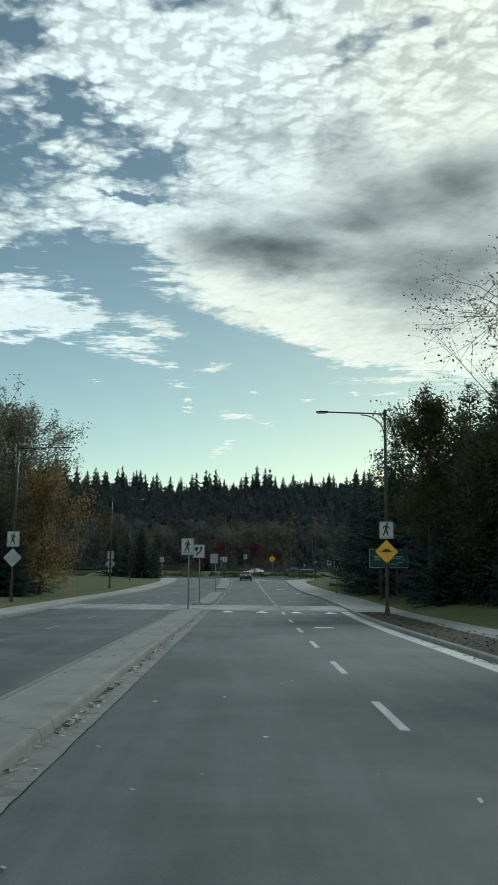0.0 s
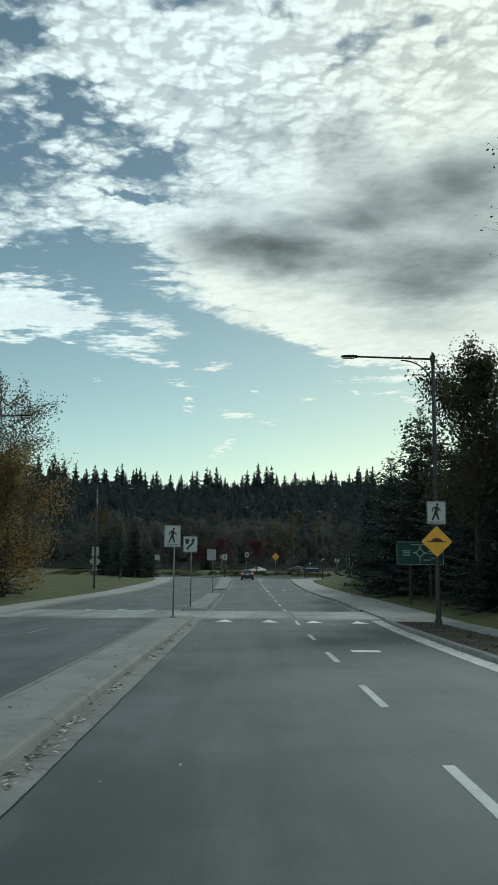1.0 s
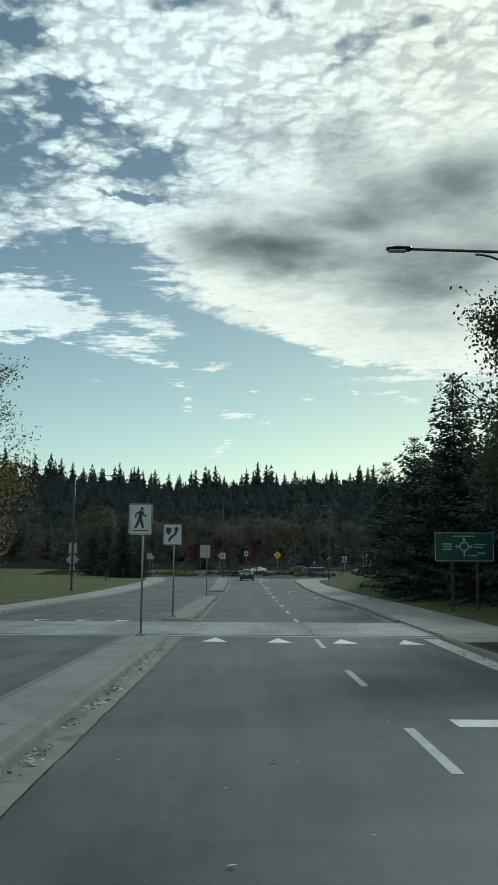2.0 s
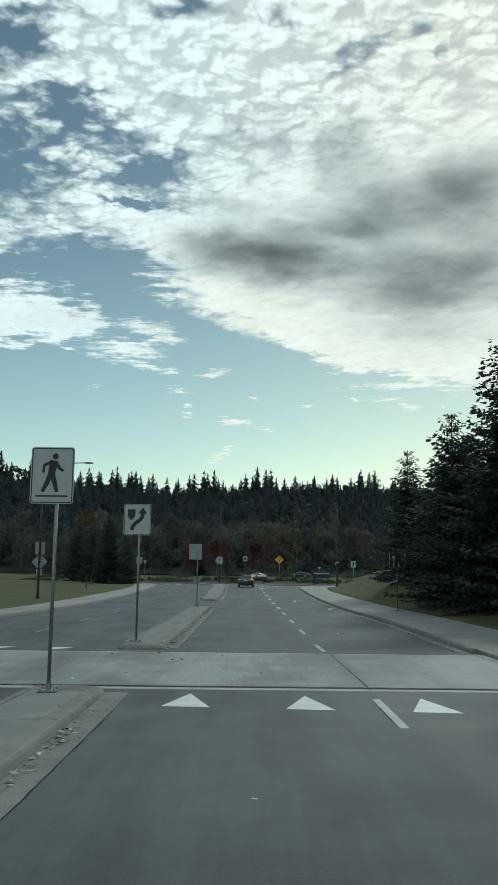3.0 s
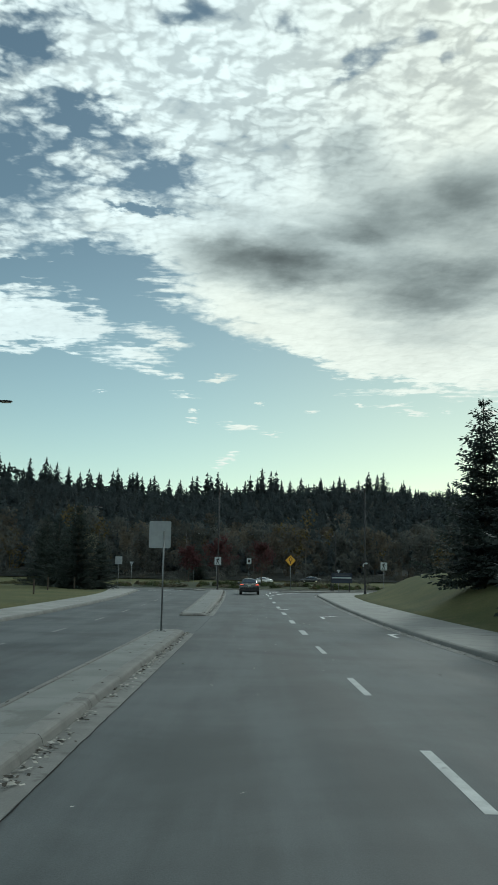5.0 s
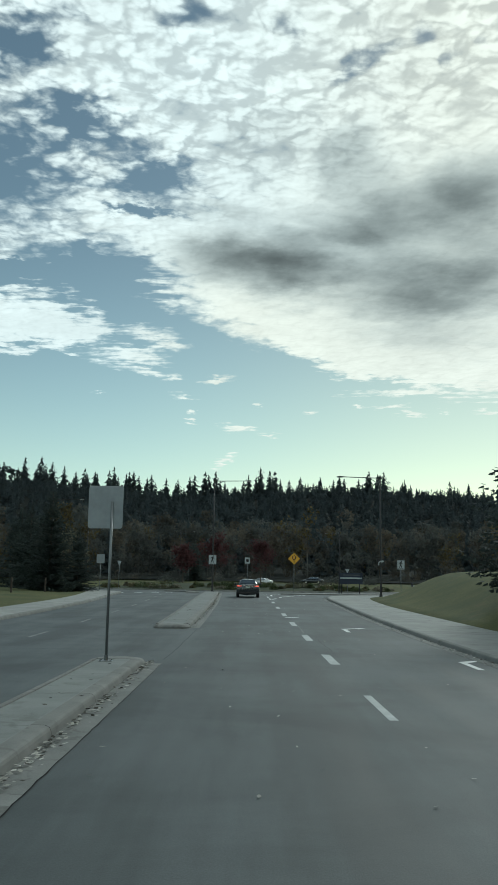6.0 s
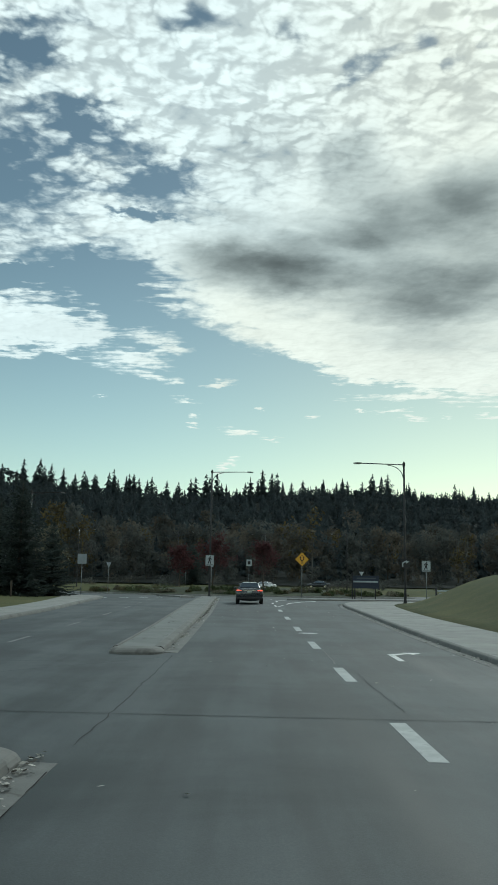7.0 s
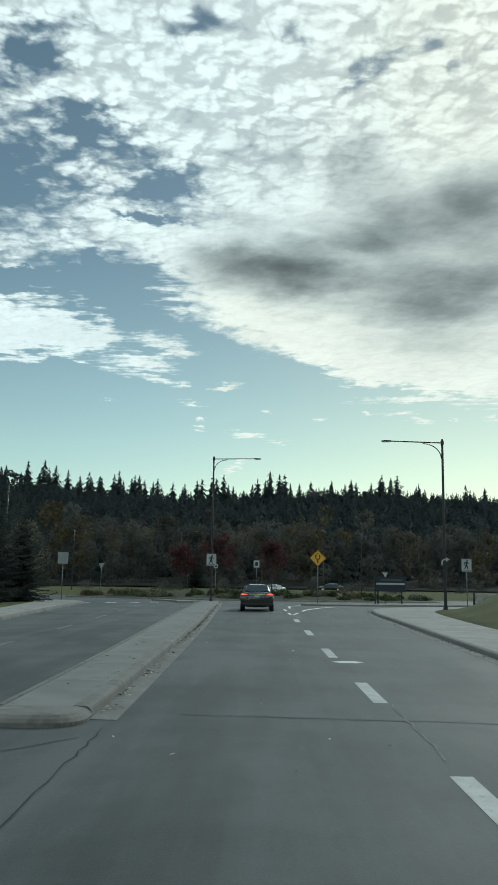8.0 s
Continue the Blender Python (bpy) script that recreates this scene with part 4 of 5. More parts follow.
plate(bm, [(-0.06 + a, 3.39 + b) for a, b in ((0.02, 0.17), (0.15, 0.35), (0.28, 0.17))], -0.0031, -0.0005)
part("arrow", bm, M_BLACK, p)
# sign seen from behind at the far end of the second median
s = sign("sign_seen_from_behind", "bare aluminium back of a road sign on the median", -2.71, 90.9, MZ)
post_round(s, 0.0, -0.05, 0, 3.5)
p = part("plate", plate(bmesh.new(), rounded(0.78, 0.96, 0.06, -0.15, 3.38), 0.0, 0.004), M_ALU, s)
# lamp by the crossing: crossing plate and hump warning
s = sign("hump_sign", "yellow hump warning and crossing sign strapped to lamp pole", 7.36, 45.25, 0.16)
crossing_plate(s, 0.72, 0.86, -0.03, 4.17, 0.0)
hump_plate(s, 0.585, -0.03, 3.10, 0.0)
for zz in (2.85, 3.3, 3.95, 4.4):
    part("strap", box(tube(bmesh.new(), [(-0.0, 0.15, zz - 0.02), (0.0, 0.15, zz + 0.02)], 0.098, 12), -0.03, 0.03, 0.004, 0.06, zz - 0.02, zz + 0.02), M_GALV, s)
# large green roundabout map sign
s = sign("roundabout_map_sign", "green roundabout direction board on two wooden posts", 11.0, 67.0)
w, h, cz = 2.94, 1.44, 3.30 - land(11.0, 67.0)
p = part("board", plate(bmesh.new(), rounded(w, h, 0.08, 0, cz), 0.0, 0.012), M_GREEN, s)
part("border", ring(bmesh.new(), rounded(w - 0.04, h - 0.04, 0.07, 0, cz), rounded(w - 0.1, h - 0.1, 0.05, 0, cz), -0.003, -0.0005), M_WHITE, p)
bm = bmesh.new()
circ = lambda r: [(0.0 + r * math.cos(2 * math.pi * i / 24), cz + 0.02 + r * math.sin(2 * math.pi * i / 24)) for i in range(24)]
ring(bm, circ(0.24), circ(0.17), -0.003, -0.0005)
for a in (0, 90, 180):
    plate(bm, [(0.0 + q[0], cz + 0.02 + q[1]) for q in turned([(0.22, -0.04), (0.34, -0.04), (0.34, -0.1), (0.46, 0.0), (0.34, 0.1), (0.34, 0.04), (0.22, 0.04)], a)], -0.0032, -0.0005)
plate(bm, [(-0.04, cz - 0.22), (0.04, cz - 0.22), (0.04, cz - 0.5), (-0.04, cz - 0.5)], -0.0031, -0.0005)
part("map_symbol", bm, M_PLAIN_BARS, p)
for bx, bz, bw in ((-0.85, 0.14, 0.5), (-0.82, 0.02, 0.42), (-0.85, -0.12, 0.46), (0.8, 0.12, 0.6), (0.72, -0.02, 0.4), (0.0, 0.52, 1.1), (0.42, -0.42, 0.5), (0.85, -0.3, 0.35)):
    part("lettering_bar", plate(bmesh.new(), rounded(bw, 0.06, 0.01, bx, cz + bz), -0.003, -0.0005), M_PLAIN_BARS, p)
for px in (-0.62, 0.62):
    part("post", box(bmesh.new(), px - 0.06, px + 0.06, 0.014, 0.13, -0.1, cz + 0.55, 0.008), M_BARK, s, "weathered wooden post")
# black lane sign with two white arrows
s = sign("lane_arrow_sign", "black lane sign with two white arrows on thin post", 9.27, 88.0, 0.14)
post_round(s, 0.0, 0.05, 0, 3.4, 0.028)
p = part("plate", plate(bmesh.new(), rounded(0.94, 0.94, 0.05, 0, 2.93), 0.0, 0.004), M_BLACK, s)
part("border", ring(bmesh.new(), rounded(0.90, 0.90, 0.04, 0, 2.93), rounded(0.86, 0.86, 0.03, 0, 2.93), -0.003, -0.0005), M_WHITE, p)
bm = bmesh.new()
plate(bm, [(-0.2 + a, 2.93 + b) for a, b in ((-0.035, -0.36), (0.035, -0.36), (0.035, 0.14), (0.1, 0.14), (0, 0.34), (-0.1, 0.14), (-0.035, 0.14))], -0.003, -0.0005)
plate(bm, ribbon([(0.1 + a, 2.93 + b) for a, b in ((0.0, -0.36), (0.0, -0.15), (0.03, -0.06), (0.1, 0.0), (0.2, 0.01))], 0.07), -0.003, -0.0005)
plate(bm, [(0.28, 3.05), (0.43, 2.94), (0.28, 2.83)], -0.0031, -0.0005)
part("arrows", bm, M_WHITE, p)
# at the roundabout
s = sign("crossing_sign", "white pedestrian crossing sign on thin post near the mound", 15.0, 155.1)
post_round(s, 0.0, 0.05, -0.1, 3.3)
crossing_plate(s, 0.72, 0.88, 0.0, 3.94 - land(15.0, 155.1), 0.0)
s = sign("turn_sign", "black turn sign with bent white arrow on lamp pole", 12.1, 148.44)
zc = 3.95 - land(12.1, 148.44)
p = part("plate", plate(bmesh.new(), rounded(0.68, 0.68, 0.04, 0, zc), 0.0, 0.004), M_BLACK, s)
bm = bmesh.new()
plate(bm, ribbon([(-0.2, zc - 0.26), (-0.2, zc - 0.05), (-0.15, zc + 0.05), (-0.04, zc + 0.1), (0.06, zc + 0.1)], 0.09), -0.003, -0.0005)
plate(bm, [(0.05, zc + 0.24), (0.28, zc + 0.1), (0.05, zc - 0.04)], -0.0031, -0.0005)
part("arrow", bm, M_WHITE, p)
part("strap", box(bmesh.new(), -0.03, 0.03, 0.004, 0.06, zc - 0.2, zc + 0.2), M_GALV, s)
s = sign("crossing_sign", "white pedestrian crossing sign on the median lamp pole", -3.5, 170.75, gz(171) + 0.14)
crossing_plate(s, 0.86, 1.04, 0.0, 3.55, 0.0)
part("strap", box(bmesh.new(), -0.03, 0.03, 0.004, 0.06, 3.3, 3.9), M_GALV, s)
s = sign("fork_sign", "yellow diamond warning sign with forked arrow on splitter island", 5.4, 165.3, gz(165) + 0.12)
post_round(s, 0.0, 0.05, 0, 4.0, 0.035)
p = diamond_plate(s, 0.66, 0.0, 3.65, 0.0, M_YELLOW)
bm = bmesh.new()
plate(bm, ribbon([(0.0, 3.25), (0.0, 3.52)], 0.08), -0.003, -0.0005)
for q in (-1, 1):
    plate(bm, ribbon([(0.0, 3.50), (q * 0.14, 3.62), (q * 0.17, 3.72), (q * 0.15, 3.82)], 0.075), -0.0031 - 0.0001 * q, -0.0005)
    plate(bm, [(q * 0.15 - 0.09, 3.80), (q * 0.15 + 0.09, 3.80), (q * 0.13, 3.95)], -0.0034 - 0.0001 * q, -0.0005)
plate(bm, [(0.05 * math.cos(2 * math.pi * i / 10), 4.00 + 0.05 * math.sin(2 * math.pi * i / 10)) for i in range(10)], -0.003, -0.0005)
part("symbol", bm, M_BLACK, p)
s = sign("sign_seen_from_behind", "pale square road sign on thin post in the lawn", -15.0, 164.0)
post_round(s, 0.0, 0.05, -0.1, 3.3)
part("plate", plate(bmesh.new(), rounded(0.84, 0.92, 0.06, 0, 4.32 - land(-15.0, 164)), 0.0, 0.004), M_ALU, s)
# the backs of the signs for the other way, on the lamps of the left footpath
for lx, ly, lb in ((-14.95, 100.84, land(-14.95, 101)), (-14.7, 57.84, land(-14.7, 58))):
    s = sign("hump_sign", "bare backs of warning signs strapped to lamp pole", lx, ly, lb)
    if ly < 60:
        crossing_plate(s, 0.8, 0.98, 0.0, 4.15 - lb, 0.0)
    else:
        part("plate", plate(bmesh.new(), rounded(0.71, 0.92, 0.05, 0.0, 3.95 - lb), 0.26, 0.264), M_ALU, s)
    diamond_plate(s, 0.6, 0.0, 2.95 - lb, 0.26 if ly > 60 else 0.0, M_ALU, False)
    if ly > 60:
        part("small_plate", plate(bmesh.new(), rounded(0.46, 0.38, 0.03, 0.0, 2.2 - lb), 0.262, 0.266), M_WHITE, s)
    for zz in (2.6, 3.7):
        part("strap", box(tube(bmesh.new(), [(0, 0.16, zz - lb - 0.02), (0, 0.16, zz - lb + 0.02)], 0.1, 12), -0.03, 0.03, 0.004, 0.27, zz - lb - 0.02, zz - lb + 0.02), M_GALV, s)
# yield triangles, small far plates
for x, y, zc, up in ((11.9, 172.5, 3.6, -1), (-18.2, 200.0, 4.7, -1)):
    s = sign("yield_sign", "small yield triangle on thin post at the roundabout", x, y)
    post_round(s, 0, 0.05, -0.1, zc - land(x, y), 0.03)
    r = 0.45 if x > 0 else 0.32
    p = part("plate", plate(bmesh.new(), [(-r, zc - land(x, y) + 0.3), (r, zc - land(x, y) + 0.3), (0, zc - land(x, y) - 0.5)], 0.0, 0.004), M_ALU if x < 0 else M_BLACK, s)
    if x > 0:
        part("face", plate(bmesh.new(), [(-r * 0.55, zc - land(x, y) + 0.17), (r * 0.55, zc - land(x, y) + 0.17), (0, zc - land(x, y) - 0.27)], -0.003, -0.0005), M_WHITE, p)
for x, y, zc, w, h in ((0.5, 232.0, 6.2, 0.9, 1.1), (-5.6, 226.0, 5.6, 0.6, 0.6), (-10.5, 236.0, 6.0, 0.8, 1.0), (-20.2, 158.0, 4.4, 0.6, 0.5)):
    s = sign("small_sign", "small pale plate on a post beyond the roundabout", x, y)
    b = land(x, y)
    post_round(s, 0, 0.05, -0.1, zc - b, 0.035)
    p = part("plate", plate(bmesh.new(), rounded(w, h, 0.05, 0, zc - b), 0.0, 0.004), M_WHITE, s)
    part("lettering_bars", plate(bmesh.new(), rounded(w * 0.5, h * 0.5, 0.03, 0, zc - b), -0.003, -0.0005), M_BLACK, p)
# low name board with a white rail
s = thing("name_board", "low dark blue name board on posts by the roundabout", "sign board", pose(12.1, 171.0, gz(171)))
part("board", box(bmesh.new(), -1.25, 1.35, 0.0, 0.06, 1.2, 2.45, 0.01), M_BLUE, s)
part("rail", box(bmesh.new(), -1.2, 1.25, -0.06, -0.005, 1.78, 1.94, 0.01), M_WHITE, s, "white rail")
part("lettering_bars", plate(bmesh.new(), rounded(1.9, 0.12, 0.02, 0.1, 2.2), -0.012, -0.002), M_DIM_BARS, s)
for px in (-1.3, -1.05, 1.0):
    part("post", box(bmesh.new(), px - 0.06, px + 0.06, 0.062, 0.16, -0.2, 2.75 if px < -1.2 else 2.2, 0.006), M_BLACK, s)
# swing barrier
s = thing("swing_barrier", "white swing barrier with diagonal brace on a post", "barrier", pose(17.9, 165.0, land(17.9, 165.0)))
part("post", tube(bmesh.new(), [(0, 0, -0.2), (0, 0, 1.35)], 0.09, 10), M_BLACK, s, smooth=True)
part("bar", box(bmesh.new(), 0.02, 1.7, -0.04, 0.04, 1.02, 1.14, 0.01), M_WHITE, s)
part("brace", tube(bmesh.new(), [(0.1, 0, 0.35), (1.5, 0, 1.04)], 0.035, 8), M_GALV, s, smooth=True)
bm = bmesh.new()
plate(bm, [(0.42 + 0.3 * math.cos(math.pi / 8 + i * math.pi / 4), 0.6 + 0.3 * math.sin(math.pi / 8 + i * math.pi / 4)) for i in range(8)], -0.05, -0.045)
part("octagon_plate", bm, M_ALU, s)


# ---- roundabout islands ----
island = thing("central_island", "raised central island with kerb and low shrubs", "traffic island", kind="structure")
bm = bmesh.new()
loops = []
for r, z in ((25.0, -0.1), (25.0, 0.15), (24.75, 0.17), (22.0, 0.35), (14.0, 0.9), (5.0, 1.2)):
    loops.append([bm.verts.new((HUB.x + r * math.cos(2 * math.pi * i / 72), HUB.y + r * math.sin(2 * math.pi * i / 72), gz(200) + z)) for i in range(72)])
for a, b in zip(loops[2:], loops[3:]):
    for i in range(72):
        bm.faces.new((a[i], a[(i + 1) % 72], b[(i + 1) % 72], b[i]))
bm.faces.new(loops[-1])
bmesh.ops.delete(bm, geom=[v for v in bm.verts if not v.link_faces], context="VERTS")
part("planting_bed", bm, M_BED, island)
bm = bmesh.new()
loops = [[bm.verts.new((HUB.x + r * math.cos(2 * math.pi * i / 72), HUB.y + r * math.sin(2 * math.pi * i / 72), gz(200) + z)) for i in range(72)] for r, z in ((25.2, -0.1), (25.2, 0.13), (25.17, 0.16), (24.9, 0.165), (24.7, 0.1))]
for a, b in zip(loops, loops[1:]):
    for i in range(72):
        bm.faces.new((a[i], a[(i + 1) % 72], b[(i + 1) % 72], b[i]))
part("kerb", bm, M_KERB, island)


def low_island(name, label, pts):
    t = thing(name, label, "traffic island", kind="structure")
    c = Vector((sum(p[0] for p in pts) / len(pts), sum(p[1] for p in pts) / len(pts)))
    bm = bmesh.new()
    loops = [[bm.verts.new((c.x + (x - c.x) * s, c.y + (y - c.y) * s, gz(y) + z)) for x, y in pts] for s, z in ((1, -0.1), (1, 0.11), (0.985, 0.14))]
    for a, b in zip(loops, loops[1:]):
        for i in range(len(a)):
            bm.faces.new((a[i], a[(i + 1) % len(a)], b[(i + 1) % len(a)], b[i]))
    bm.faces.new(loops[-1])
    bmesh.ops.recalc_face_normals(bm, faces=bm.faces)
    part("kerbed_slab", bm, M_KERB, t)


low_island("splitter_island", "low kerbed concrete splitter island at the entry", [(3.9, 162.6), (6.0, 161.9), (10.0, 163.5), (15.0, 167.5), (21, 173), (17, 174.5), (10.5, 170.0), (6.0, 166.8), (4.2, 164.6)])
low_island("splitter_island", "low kerbed concrete splitter island at the exit", [(-6.2, 168.5), (-4.9, 170.5), (-5.4, 175.5), (-8.5, 180.0), (-9.6, 179.2), (-7.2, 174.0)])


# ---- vehicles ----
def loft(bm, sections, n=20, power=3.2):
    """Skin through rounded-box sections of (y, half width, z low, z high)."""
    rows = []
    for y, hw, z0, z1 in sections:
        row = []
        for i in range(n):
            a = 2 * math.pi * i / n
            c, s = math.cos(a), math.sin(a)
            row.append(bm.verts.new((hw * math.copysign(abs(c) ** (2 / power), c), y, (z0 + z1) / 2 + (z1 - z0) / 2 * math.copysign(abs(s) ** (2 / power), s))))
        rows.append(row)
    for a, b in zip(rows, rows[1:]):
        for i in range(n):
            bm.faces.new((a[i], a[(i + 1) % n], b[(i + 1) % n], b[i]))
    bm.faces.new(rows[0][::-1])
    bm.faces.new(rows[-1])
    bmesh.ops.recalc_face_normals(bm, faces=bm.faces)
    return bm


def wheel(parent, x, y, r=0.33, w=0.22):
    wh = part("wheel", tube(bmesh.new(), [(x - w / 2, y, r), (x - w / 2 + 0.03, y, r), (x + w / 2 - 0.03, y, r), (x + w / 2, y, r)], [r - 0.03, r, r, r - 0.03], 20), M_TYRE, parent)
    part("rim", tube(bmesh.new(), [(x - w / 2 - 0.004, y, r), (x + w / 2 + 0.004, y, r)], 0.2, 14), M_CHROME, wh)


def sedan(label, m, paint, lit=True):
    """A four-door saloon; its tail is at y = 0 and it points along +y."""
    t = thing("sedan", label, "car", m)
    part("body", loft(bmesh.new(), [(0.0, 0.80, 0.42, 0.92), (0.05, 0.88, 0.33, 1.0), (0.3, 0.915, 0.24, 1.04), (0.9, 0.92, 0.2, 1.03), (2.2, 0.92, 0.2, 0.98), (3.4, 0.92, 0.2, 0.96), (4.2, 0.9, 0.22, 0.9), (4.65, 0.84, 0.28, 0.8), (4.75, 0.74, 0.34, 0.7)]), paint, t, smooth=True)
    cabin = part("roof", loft(bmesh.new(), [(0.62, 0.70, 0.86, 0.98), (0.85, 0.71, 0.86, 1.14), (1.25, 0.66, 0.86, 1.38), (1.7, 0.62, 0.86, 1.45), (2.4, 0.63, 0.86, 1.46), (2.9, 0.66, 0.86, 1.40), (3.4, 0.72, 0.86, 1.14), (3.7, 0.74, 0.86, 0.98)], 24, 3.6), paint, t, smooth=True)
    bm = bmesh.new()
    vs = [bm.verts.new(p) for p in ((-0.62, 0.70, 1.06), (0.62, 0.70, 1.06), (0.53, 1.16, 1.375), (-0.53, 1.16, 1.375))]
    f = bm.faces.new(vs)
    ex = bmesh.ops.extrude_face_region(bm, geom=[f])
    bmesh.ops.translate(bm, verts=[v for v in ex["geom"] if isinstance(v, bmesh.types.BMVert)], vec=(0, -0.03, 0.025))
    bmesh.ops.recalc_face_normals(bm, faces=bm.faces)
    part("rear_window", bm, M_GLASS, t)
    for sx in (-1, 1):
        bm = bmesh.new()
        vs = [bm.verts.new((sx * x, y, z)) for x, y, z in ((0.735, 0.95, 1.03), (0.745, 3.25, 1.03), (0.655, 2.75, 1.39), (0.655, 1.4, 1.39))]
        f = bm.faces.new(vs)
        ex = bmesh.ops.extrude_face_region(bm, geom=[f])
        bmesh.ops.translate(bm, verts=[v for v in ex["geom"] if isinstance(v, bmesh.types.BMVert)], vec=(sx * 0.02, 0, 0.005))
        bmesh.ops.recalc_face_normals(bm, faces=bm.faces)
        part("side_window", bm, M_GLASS, t)
        bm = bmesh.new()
        plate(bm, [(sx * a, b) for a, b in ((0.50, 0.90), (0.78, 0.94), (0.855, 0.925), (0.86, 0.88), (0.80, 0.855), (0.54, 0.865))], -0.028, 0.1)
        part("tail_lamp", bm, M_TAIL if lit else M_BLACK, t, "glowing red tail lamp" if lit else "")
        mir = loft(bmesh.new(), [(2.95, 0.05, 0.98, 1.1), (3.0, 0.09, 0.96, 1.13), (3.1, 0.08, 0.97, 1.12), (3.16, 0.03, 1.0, 1.08)], 10, 2.6)
        bmesh.ops.translate(mir, verts=mir.verts, vec=(sx * 1.0, 0, 0))
        part("wing_mirror", mir, paint, t, smooth=True)
        for wy in (0.95, 3.75):
            wheel(t, sx * 0.79, wy)
    part("bumper", box(bmesh.new(), -0.8, 0.8, -0.03, 0.12, 0.3, 0.46, 0.03), M_BLACK, t)
    part("number_plate", box(bmesh.new(), -0.16, 0.16, -0.025, 0.0, 0.74, 0.85, 0.006), M_PLAIN_BARS, t)
    part("boot_trim", box(bmesh.new(), -0.42, 0.42, -0.022, 0.0, 0.885, 0.91, 0.004), M_CHROME, t)
    part("roof_fin", loft(bmesh.new(), [(1.5, 0.02, 1.44, 1.47), (1.52, 0.025, 1.44, 1.52), (1.66, 0.02, 1.44, 1.47)], 8, 2.0), paint, t)
    return t


sedan("charcoal grey saloon car with lit tail lamps on the road", pose(0.48, 144.0, gz(144.0)) @ Matrix.Scale(1.06, 4), M_CARPAINT)
for x, y, rz, paint, words in ((5.5, 252.0, 62, M_WHITECAR, "white car parked beyond the roundabout"), (17.0, 262.0, 80, M_CARPAINT, "dark car parked beyond the roundabout")):
    sedan(words, pose(x, y, land(x, y), 0, 0, rz), paint, False)


# ---- trees ----
def quads(name, corners, material, parent=None, kind="", label=""):
    """A mesh of loose four-cornered pieces from an array (n, 4, 3)."""
    n = len(corners)
    me = bpy.data.meshes.new(name)
    me.vertices.add(n * 4)
    me.vertices.foreach_set("co", np.asarray(corners, dtype=np.float32).reshape(-1))
    me.loops.add(n * 4)
    me.loops.foreach_set("vertex_index", np.arange(n * 4, dtype=np.int32))
    me.polygons.add(n)
    me.polygons.foreach_set("loop_start", np.arange(0, n * 4, 4, dtype=np.int32))
    me.update(calc_edges=True)
    me.validate()
    return part_of(name, me, material, parent, label)


def leaf_quads(rng, centres, size, flat=0.4):
    """Small kite-shaped leaves in every direction about the centres."""
    n = len(centres)
    a = rng.normal(size=(n, 3))
    a /= np.linalg.norm(a, axis=1, keepdims=True)
    b = np.cross(a, rng.normal(size=(n, 3)))
    b /= np.linalg.norm(b, axis=1, keepdims=True)
    s = (size * rng.uniform(0.6, 1.4, (n, 1)))
    return np.stack([centres - a * s, centres + b * s * 0.62, centres + a * s, centres - b * s * 0.62], axis=1)


def boughs(rng, h, spread, first=0.25, limbs=16, lean=0.0, rise=0.6, twigs=3, fine=1.0):
    """A trunk with limbs, branches and twigs as (points, radii), and the tips."""
    runs, tips = [], []
    trunk = [np.array([0.0, 0.0, 0.0])]
    for k in range(1, 9):
        trunk.append(np.array([lean * h * k / 8 + rng.normal(0, 0.012 * h), rng.normal(0, 0.012 * h), h * 0.93 * k / 8]))
    r0 = 0.018 * h
    runs.append((trunk, [r0 * (1 - 0.86 * k / 8) for k in range(9)]))
    for i in range(limbs):
        f = first + (0.97 - first) * (i + rng.uniform(0, 0.8)) / limbs
        k = min(int(f * 8), 7)
        p = trunk[k] + (trunk[k + 1] - trunk[k]) * (f * 8 - k)
        az = i * 2.4 + rng.uniform(-0.5, 0.5)
        up = rise * rng.uniform(0.7, 1.3) + 0.5 * f
        d = np.array([math.cos(az), math.sin(az), up])
        d /= np.linalg.norm(d)
        ln = spread * (1.15 - 0.75 * abs(f - 0.45)) * rng.uniform(0.75, 1.15) * (1.0 if f < 0.8 else 0.62)
        pts = [p]
        for q in range(4):
            d = d + rng.normal(0, 0.13, 3) + np.array([0, 0, 0.05])
            d /= np.linalg.norm(d)
            pts.append(pts[-1] + d * ln / 4)
        runs.append((pts, [r0 * 0.38 * (1 - 0.2 * q) * (1.1 - f * 0.5) for q in range(5)]))
        for j in range(7):
            g = 1 + int(rng.integers(0, 4))
            e = d + rng.normal(0, 0.65, 3)
            e /= np.linalg.norm(e)
            sub = [pts[min(g, 4)]]
            for q in range(3):
                e = e + rng.normal(0, 0.2, 3)
                e /= np.linalg.norm(e)
                sub.append(sub[-1] + e * ln * 0.16)
            runs.append((sub, [r0 * 0.13 * fine, r0 * 0.1 * fine, r0 * 0.07 * fine, r0 * 0.04 * fine]))
            tips += [sub[1], sub[2], sub[3]]
            for q in range(twigs):
                e2 = e + rng.normal(0, 0.7, 3)
                e2 /= np.linalg.norm(e2)
                fork = sub[1 + q % 3]
                end = fork + e2 * ln * 0.2 * rng.uniform(0.6, 1.25)
                runs.append(([fork, (fork + end) / 2 + rng.normal(0, 0.03, 3), end], [r0 * 0.06 * fine, r0 * 0.045 * fine, r0 * 0.025 * fine]))
                tips += [end, (fork + end) / 2]
    return runs, np.array(tips)


